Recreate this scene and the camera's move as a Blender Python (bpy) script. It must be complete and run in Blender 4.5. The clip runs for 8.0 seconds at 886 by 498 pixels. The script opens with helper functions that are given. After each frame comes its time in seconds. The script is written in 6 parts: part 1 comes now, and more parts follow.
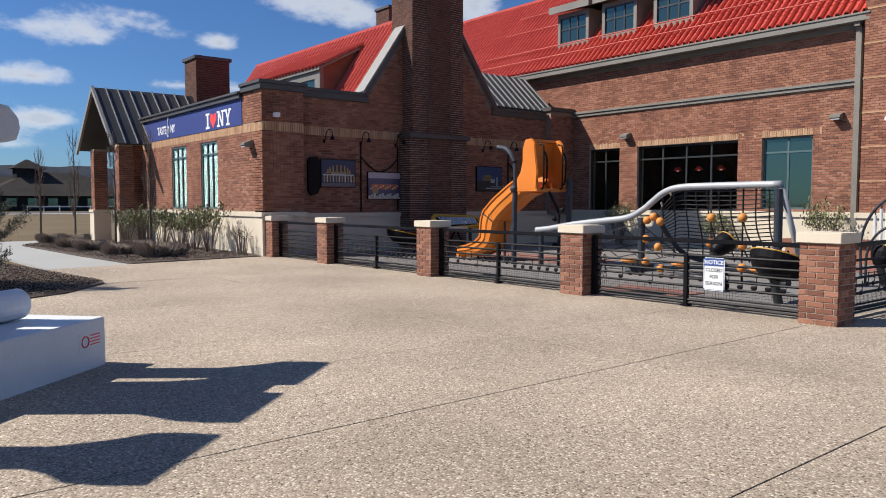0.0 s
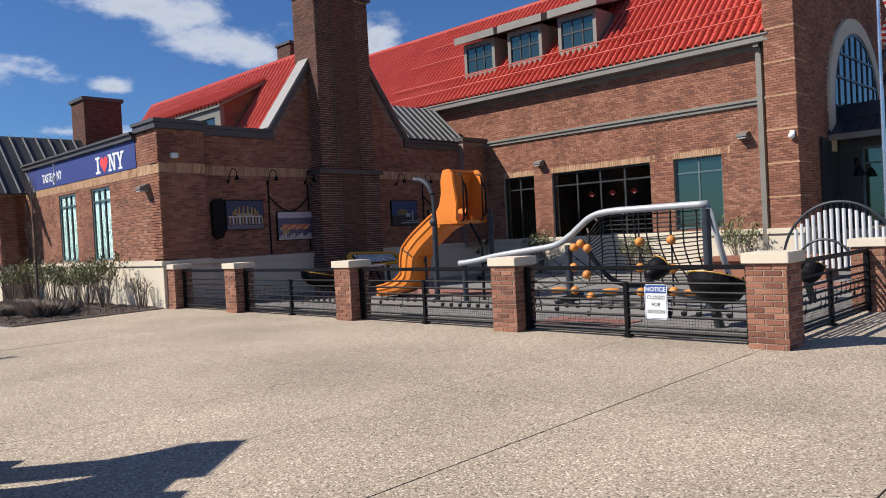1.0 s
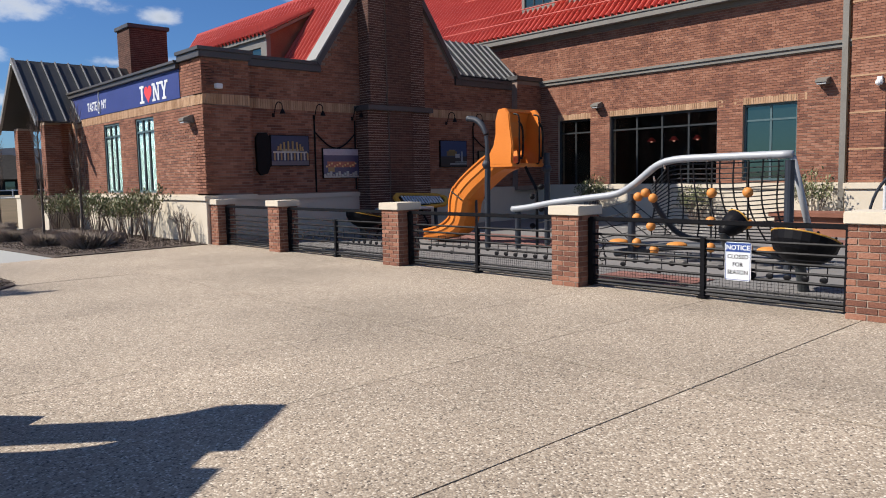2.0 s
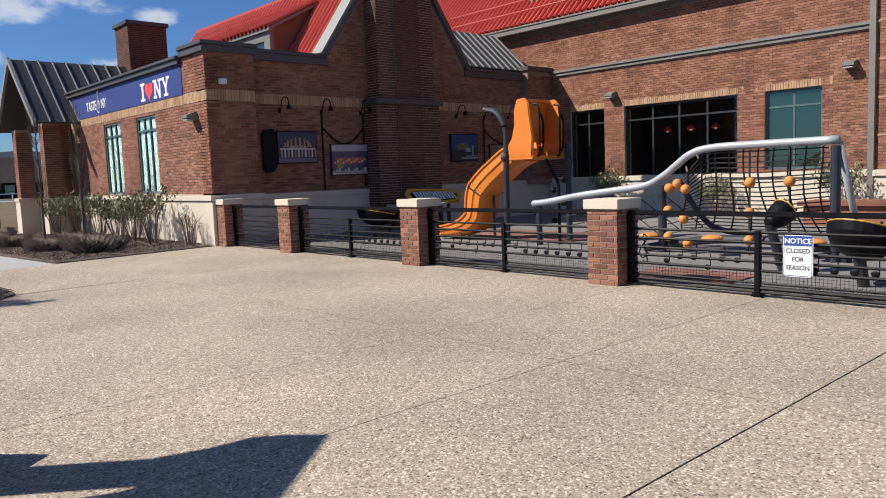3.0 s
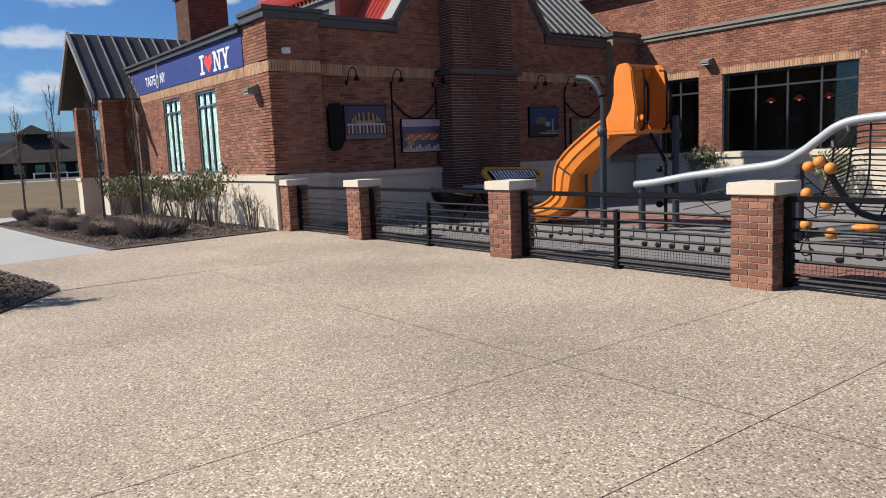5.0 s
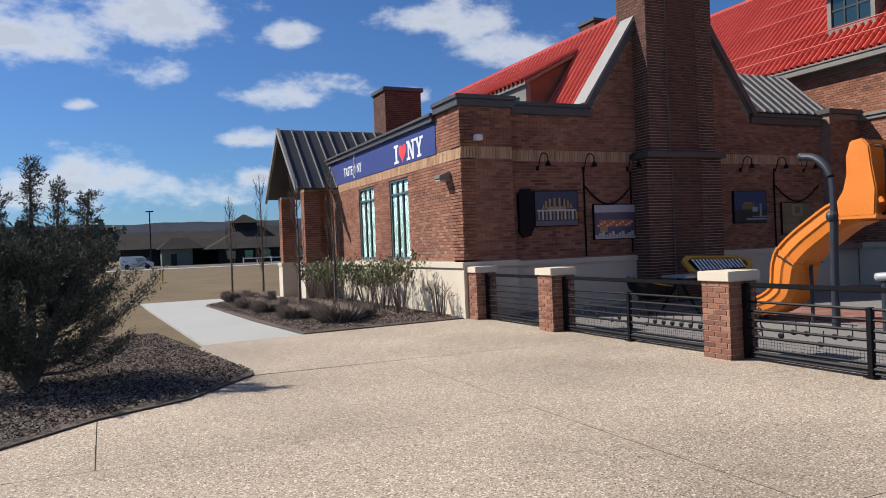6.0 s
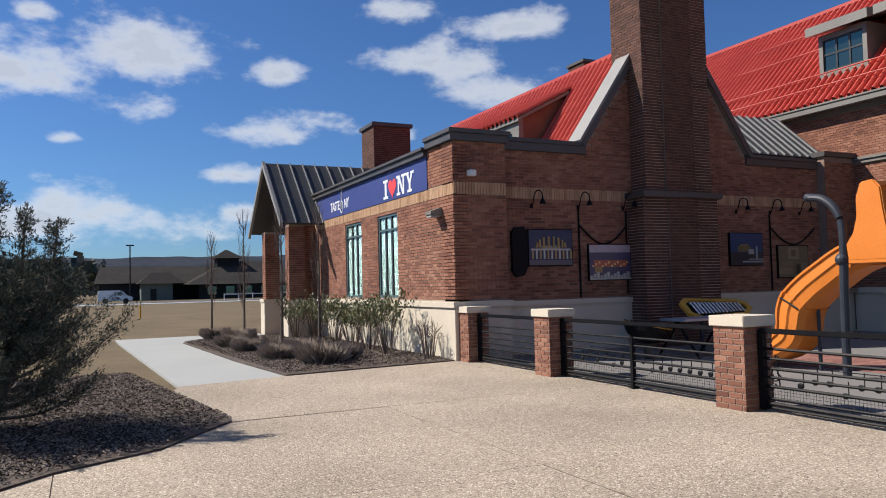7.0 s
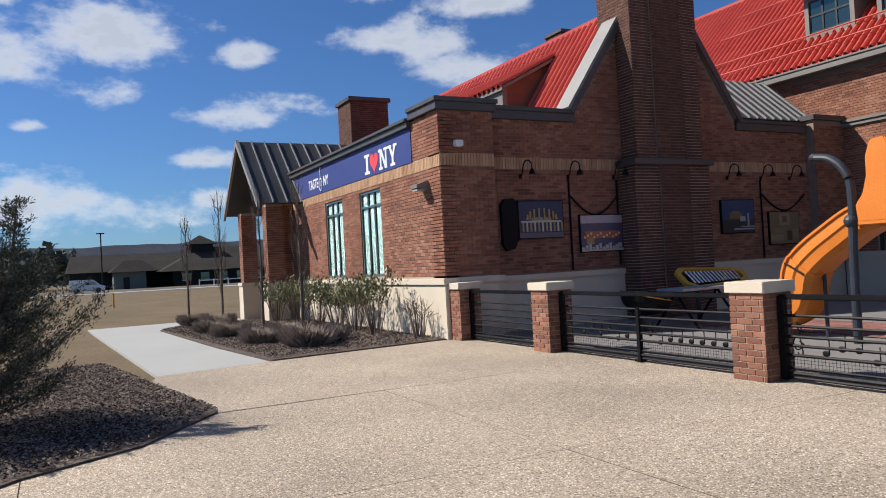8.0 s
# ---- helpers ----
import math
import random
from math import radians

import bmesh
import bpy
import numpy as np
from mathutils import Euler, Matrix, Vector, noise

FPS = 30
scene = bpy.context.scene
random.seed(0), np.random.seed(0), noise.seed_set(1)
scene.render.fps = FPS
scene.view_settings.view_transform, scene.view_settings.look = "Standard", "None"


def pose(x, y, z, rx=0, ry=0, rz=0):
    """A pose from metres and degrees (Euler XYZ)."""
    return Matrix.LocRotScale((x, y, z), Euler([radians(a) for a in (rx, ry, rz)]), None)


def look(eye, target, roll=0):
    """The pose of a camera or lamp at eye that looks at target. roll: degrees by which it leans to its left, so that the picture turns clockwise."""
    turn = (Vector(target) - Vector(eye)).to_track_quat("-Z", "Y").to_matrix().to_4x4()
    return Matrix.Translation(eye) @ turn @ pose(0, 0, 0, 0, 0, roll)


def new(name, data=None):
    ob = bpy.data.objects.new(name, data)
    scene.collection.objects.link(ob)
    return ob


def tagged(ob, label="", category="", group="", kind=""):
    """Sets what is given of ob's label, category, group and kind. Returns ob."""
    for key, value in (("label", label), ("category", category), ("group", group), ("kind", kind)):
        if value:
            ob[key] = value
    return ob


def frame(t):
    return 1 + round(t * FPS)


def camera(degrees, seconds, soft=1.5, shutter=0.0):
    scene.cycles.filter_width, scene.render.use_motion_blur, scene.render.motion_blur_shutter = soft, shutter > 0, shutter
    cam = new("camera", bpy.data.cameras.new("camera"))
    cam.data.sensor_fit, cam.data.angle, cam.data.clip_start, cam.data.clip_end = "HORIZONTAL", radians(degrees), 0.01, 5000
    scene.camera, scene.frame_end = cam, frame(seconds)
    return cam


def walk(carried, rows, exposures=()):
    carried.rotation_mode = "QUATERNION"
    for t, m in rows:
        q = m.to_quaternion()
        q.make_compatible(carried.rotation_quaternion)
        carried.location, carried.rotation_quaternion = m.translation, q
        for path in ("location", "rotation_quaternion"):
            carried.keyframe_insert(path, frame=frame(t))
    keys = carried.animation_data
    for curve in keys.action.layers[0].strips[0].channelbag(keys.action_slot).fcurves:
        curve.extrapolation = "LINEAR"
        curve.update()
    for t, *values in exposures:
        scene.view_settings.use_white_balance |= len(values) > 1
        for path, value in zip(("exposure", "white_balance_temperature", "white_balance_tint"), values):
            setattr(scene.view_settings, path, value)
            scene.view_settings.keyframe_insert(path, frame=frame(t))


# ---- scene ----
cam = camera(61.2, 8.0, soft=1.0)
PATH = [
    (0, (-0.12, 0.251, 1.409), (1.136, 1.802, 1.286), -0.0),
    (0.5, (0.145, 0.615, 1.433), (1.418, 2.154, 1.332), -1.7),
    (1, (0.338, 1.006, 1.449), (1.769, 2.402, 1.41), -3.0),
    (1.5, (0.546, 1.305, 1.45), (2.003, 2.671, 1.351), -2.2),
    (1.7, (0.66, 1.461, 1.461), (2.066, 2.874, 1.301), -1.5),
    (2.8, (0.843, 2.26, 1.484), (2.143, 3.765, 1.275), -0.9),
    (3, (0.942, 2.413, 1.468), (2.281, 3.885, 1.266), -2.2),
    (3.5, (1.173, 2.778, 1.476), (2.76, 3.977, 1.27), -3.0),
    (4, (1.352, 3.114, 1.483), (3.056, 4.135, 1.251), -1.6),
    (4.5, (1.533, 3.49, 1.46), (3.068, 4.746, 1.197), -2.1),
    (5, (1.657, 3.949, 1.507), (2.871, 5.518, 1.249), -2.5),
    (5.2, (1.67, 4.125, 1.492), (2.804, 5.756, 1.263), -2.7),
    (6.3, (1.904, 4.851, 1.507), (2.684, 6.692, 1.559), -2.1),
    (6.5, (1.918, 4.954, 1.494), (2.709, 6.789, 1.564), -1.8),
    (7, (1.956, 5.294, 1.504), (2.825, 7.093, 1.599), -1.4),
    (7.5, (1.971, 5.587, 1.452), (2.842, 7.386, 1.531), -2.4),
    (8, (2.011, 5.97, 1.446), (2.937, 7.742, 1.484), -3.1),
]
walk(cam, [(t, look(eye, target, roll)) for t, eye, target, roll in PATH], exposures=[(0, 0.57), (8, 0.57)])

# ---- world, sun, exposure ----
SUN_EL, SUN_AZ = 43.5, 142.0          # height; bearing of the sun counter-clockwise from +x
world = bpy.data.worlds.new("sky_world")
scene.world = world
world.use_nodes = True
wn, wl = world.node_tree.nodes, world.node_tree.links
wn.clear()
w_out = wn.new("ShaderNodeOutputWorld")
w_bg = wn.new("ShaderNodeBackground")
w_bg.inputs["Strength"].default_value = 0.042
sky = wn.new("ShaderNodeTexSky")
sky.sky_type, sky.sun_disc = "NISHITA", False
sky.sun_elevation, sky.sun_rotation = radians(SUN_EL), radians(90 - SUN_AZ)
sky.air_density, sky.dust_density, sky.ozone_density = 1.0, 0.35, 2.5
w_co = wn.new("ShaderNodeTexCoord")
w_sep = wn.new("ShaderNodeSeparateXYZ")
wl.new(w_co.outputs["Generated"], w_sep.inputs["Vector"])


def w_math(op, a, b):
    n = wn.new("ShaderNodeMath")
    n.operation = op
    for i, v in enumerate((a, b)):
        if isinstance(v, (int, float)):
            n.inputs[i].default_value = v
        else:
            wl.new(v, n.inputs[i])
    return n.outputs["Value"]


# fair-weather clouds: the ones over the building and the lawn each at its bearing and height, loose ones behind
w_az = w_math("MULTIPLY", w_math("ARCTAN2", w_sep.outputs["Y"], w_sep.outputs["X"]), 57.2958)
w_el = w_math("MULTIPLY", w_math("ARCSINE", w_sep.outputs["Z"], 0.0), 57.2958)
w_noise = wn.new("ShaderNodeTexNoise")
w_noise.inputs["Scale"].default_value, w_noise.inputs["Detail"].default_value = 11.0, 8.0
w_noise.inputs["Roughness"].default_value = 0.58
w_str = wn.new("ShaderNodeVectorMath")
w_str.operation = "MULTIPLY"
w_str.inputs[1].default_value = (1.0, 1.0, 1.9)
wl.new(w_co.outputs["Generated"], w_str.inputs[0])
wl.new(w_str.outputs["Vector"], w_noise.inputs["Vector"])
w_ripple = w_math("SUBTRACT", w_noise.outputs["Fac"], 0.5)
# bearing, height, half-width, half-height in degrees
CLOUDS = [(95.5, 15.0, 7.0, 3.2), (86.5, 16.6, 6.2, 3.0), (93.0, 18.6, 2.2, 0.9), (85.0, 13.1, 3.9, 1.3), (77.2, 11.7, 6.4, 1.6),
          (76.2, 15.7, 2.6, 1.1), (91.0, 10.6, 1.4, 0.6), (65.5, 16.6, 6.6, 1.9), (58.3, 14.2, 4.4, 2.3), (67.0, 20.3, 3.0, 1.3),
          (58.5, 19.0, 4.6, 1.5), (79.6, 8.4, 3.0, 0.8), (91.0, 5.0, 12.0, 2.8), (48.5, 14.3, 2.6, 2.4), (67.3, 11.3, 1.7, 0.9),
          (102.0, 10.0, 4.0, 1.5), (79.0, 5.6, 2.6, 1.0), (70.0, 8.3, 5.0, 0.7)]
w_best = None
for w_a, w_e, w_w, w_t in CLOUDS:
    w_du = w_math("DIVIDE", w_math("SUBTRACT", w_az, w_a), w_w)
    w_dv = w_math("SUBTRACT", w_el, w_e)
    w_dv = w_math("MAXIMUM", w_math("DIVIDE", w_dv, w_t), w_math("DIVIDE", w_dv, -0.75 * w_t))
    w_f = w_math("SUBTRACT", 1.0, w_math("SQRT", w_math("ADD", w_math("MULTIPLY", w_du, w_du), w_math("MULTIPLY", w_dv, w_dv)), 0.0))
    w_best = w_f if w_best is None else w_math("MAXIMUM", w_best, w_f)
w_loose = wn.new("ShaderNodeMapRange")
w_loose.inputs["From Min"].default_value, w_loose.inputs["From Max"].default_value = 0.2, 0.45
w_loose.inputs["To Min"].default_value, w_loose.inputs["To Max"].default_value = 0.12, -2.0
wl.new(w_sep.outputs["Y"], w_loose.inputs["Value"])
w_dens = w_math("ADD", w_math("MAXIMUM", w_best, w_loose.outputs["Result"]), w_math("MULTIPLY", w_ripple, 3.2))
w_ramp = wn.new("ShaderNodeValToRGB")
w_ramp.color_ramp.interpolation = "EASE"
w_ramp.color_ramp.elements[0].position, w_ramp.color_ramp.elements[1].position = 0.06, 1.0
wl.new(w_dens, w_ramp.inputs["Fac"])
w_tint = wn.new("ShaderNodeMixRGB")         # the sky's own blue, deeper than the model's
w_tint.blend_type = "MULTIPLY"
w_tint.inputs["Fac"].default_value = 1.0
w_tint.inputs["Color2"].default_value = (0.64, 1.01, 1.55, 1)
wl.new(sky.outputs["Color"], w_tint.inputs["Color1"])
w_shade = wn.new("ShaderNodeValToRGB")      # grey undersides
w_shade.color_ramp.elements[0].position, w_shade.color_ramp.elements[0].color = 0.45, (14.0, 14.4, 15.0, 1)
w_shade.color_ramp.elements[1].position, w_shade.color_ramp.elements[1].color = 1.0, (9.0, 9.8, 11.2, 1)
wl.new(w_dens, w_shade.inputs["Fac"])
w_mix = wn.new("ShaderNodeMixRGB")
wl.new(w_math("MULTIPLY", w_ramp.outputs["Color"], 0.9), w_mix.inputs["Fac"])
wl.new(w_tint.outputs["Color"], w_mix.inputs["Color1"])
wl.new(w_shade.outputs["Color"], w_mix.inputs["Color2"])
wl.new(w_mix.outputs["Color"], w_bg.inputs["Color"])
wl.new(w_bg.outputs["Background"], w_out.inputs["Surface"])

sun_data = bpy.data.lights.new("sun", "SUN")
sun_data.energy, sun_data.angle, sun_data.color = 5.0, radians(0.53), (1.0, 0.93, 0.84)
sun = new("sun", sun_data)
_e, _a = radians(SUN_EL), radians(SUN_AZ)
sun.matrix_world = look((math.cos(_e) * math.cos(_a) * 50, math.cos(_e) * math.sin(_a) * 50, math.sin(_e) * 50), (0, 0, 0))


# ---- materials ----
def material(name, colours, rough=0.8, metal=0.0, scale=8.0, fine=60.0, bump=0.0, spread=0.35, island=0.0, random_object=0.0, spec=0.5, bump_scale=None):
    """Node material: base colour broken up at two scales, by piece (island or object), fine relief."""
    m = bpy.data.materials.new(name)
    m.use_nodes = True
    n, l = m.node_tree.nodes, m.node_tree.links
    b = n["Principled BSDF"]
    b.inputs["Metallic"].default_value = metal
    b.inputs["Specular IOR Level"].default_value = spec
    co = n.new("ShaderNodeTexCoord")
    big, small = n.new("ShaderNodeTexNoise"), n.new("ShaderNodeTexNoise")
    big.inputs["Scale"].default_value, big.inputs["Detail"].default_value = scale, 4
    small.inputs["Scale"].default_value, small.inputs["Detail"].default_value = fine, 3
    geo = n.new("ShaderNodeNewGeometry")
    l.new(geo.outputs["Position"], big.inputs["Vector"])
    l.new(geo.outputs["Position"], small.inputs["Vector"])
    mean = n.new("ShaderNodeMath")
    mean.operation = "MULTIPLY_ADD"
    mean.inputs[1].default_value, mean.inputs[2].default_value = 0.5, 0.0
    add = n.new("ShaderNodeMath")
    add.operation = "MULTIPLY_ADD"
    add.inputs[1].default_value = 0.5
    l.new(big.outputs["Fac"], mean.inputs[0])
    l.new(small.outputs["Fac"], add.inputs[0])
    l.new(mean.outputs["Value"], add.inputs[2])
    value = add.outputs["Value"]
    if island or random_object:
        if island:
            rnd = geo.outputs["Random Per Island"]
        else:
            rnd = n.new("ShaderNodeObjectInfo").outputs["Random"]
        c = n.new("ShaderNodeMapRange")
        k = island or random_object
        c.inputs["To Min"].default_value, c.inputs["To Max"].default_value = -k, k
        l.new(rnd, c.inputs["Value"])
        s = n.new("ShaderNodeMath")
        l.new(value, s.inputs[0])
        l.new(c.outputs["Result"], s.inputs[1])
        value = s.outputs["Value"]
    ramp = n.new("ShaderNodeValToRGB")
    els = ramp.color_ramp.elements
    lo, hi = 0.5 - spread / 2, 0.5 + spread / 2
    for i, col in enumerate(colours):
        p = lo + (hi - lo) * i / max(1, len(colours) - 1)
        e = els[i] if i < 2 else els.new(p)
        e.position, e.color = p, (*col, 1)
    l.new(value, ramp.inputs["Fac"])
    l.new(ramp.outputs["Color"], b.inputs["Base Color"])
    rr = n.new("ShaderNodeMapRange")
    rr.inputs["To Min"].default_value, rr.inputs["To Max"].default_value = max(0.02, rough - 0.1), min(1, rough + 0.1)
    l.new(big.outputs["Fac"], rr.inputs["Value"])
    l.new(rr.outputs["Result"], b.inputs["Roughness"])
    if bump:
        bp = n.new("ShaderNodeBump")
        bp.inputs["Strength"].default_value, bp.inputs["Distance"].default_value = bump, 0.01
        src = small
        if bump_scale:
            src = n.new("ShaderNodeTexNoise")
            src.inputs["Scale"].default_value = bump_scale
            l.new(geo.outputs["Position"], src.inputs["Vector"])
        l.new(src.outputs["Fac"], bp.inputs["Height"])
        l.new(bp.outputs["Normal"], b.inputs["Normal"])
    return m


def aggregate(name):
    """Exposed-aggregate concrete: small pebbles in a sandy matrix, broad stains."""
    m = bpy.data.materials.new(name)
    m.use_nodes = True
    n, l = m.node_tree.nodes, m.node_tree.links
    b = n["Principled BSDF"]
    b.inputs["Roughness"].default_value = 0.85
    geo = n.new("ShaderNodeNewGeometry")
    vor = n.new("ShaderNodeTexVoronoi")
    vor.inputs["Scale"].default_value = 76
    big = n.new("ShaderNodeTexNoise")
    big.inputs["Scale"].default_value, big.inputs["Detail"].default_value = 0.45, 6
    mid = n.new("ShaderNodeTexNoise")
    mid.inputs["Scale"].default_value, mid.inputs["Detail"].default_value = 38.0, 3
    for x in (vor, big, mid):
        l.new(geo.outputs["Position"], x.inputs["Vector"])
    sep = n.new("ShaderNodeSeparateColor")
    l.new(vor.outputs["Color"], sep.inputs["Color"])
    ramp = n.new("ShaderNodeValToRGB")
    els = ramp.color_ramp.elements
    els[0].position, els[0].color = 0.0, (0.06, 0.048, 0.038, 1)
    els[1].position, els[1].color = 1.0, (0.68, 0.60, 0.49, 1)
    for p, c in ((0.16, (0.24, 0.19, 0.14, 1)), (0.5, (0.335, 0.27, 0.20, 1)), (0.8, (0.40, 0.335, 0.258, 1))):
        e = els.new(p)
        e.color = c
    l.new(sep.outputs["Red"], ramp.inputs["Fac"])
    edge = n.new("ShaderNodeMapRange")
    edge.inputs["From Min"].default_value, edge.inputs["From Max"].default_value = 0.35, 0.75
    edge.inputs["To Min"].default_value, edge.inputs["To Max"].default_value = 0.0, 0.6
    l.new(vor.outputs["Distance"], edge.inputs["Value"])
    mx = n.new("ShaderNodeMixRGB")
    mx.inputs["Color2"].default_value = (0.29, 0.235, 0.177, 1)
    l.new(edge.outputs["Result"], mx.inputs["Fac"])
    l.new(ramp.outputs["Color"], mx.inputs["Color1"])
    tone = n.new("ShaderNodeMath")
    tone.operation = "MULTIPLY_ADD"
    tone.inputs[1].default_value = 0.5
    l.new(mid.outputs["Fac"], tone.inputs[0])
    l.new(big.outputs["Fac"], tone.inputs[2])
    rng = n.new("ShaderNodeMapRange")
    rng.inputs["From Min"].default_value, rng.inputs["From Max"].default_value = 0.5, 1.0
    rng.inputs["To Min"].default_value, rng.inputs["To Max"].default_value = 0.74, 1.2
    l.new(tone.outputs["Value"], rng.inputs["Value"])
    mul = n.new("ShaderNodeMixRGB")
    mul.blend_type = "MULTIPLY"
    mul.inputs["Fac"].default_value = 1
    l.new(mx.outputs["Color"], mul.inputs["Color1"])
    l.new(rng.outputs["Result"], mul.inputs["Color2"])
    l.new(mul.outputs["Color"], b.inputs["Base Color"])
    bp = n.new("ShaderNodeBump")
    bp.inputs["Strength"].default_value, bp.inputs["Distance"].default_value = 0.55, 0.006
    bp.invert = True
    l.new(vor.outputs["Distance"], bp.inputs["Height"])
    l.new(bp.outputs["Normal"], b.inputs["Normal"])
    return m


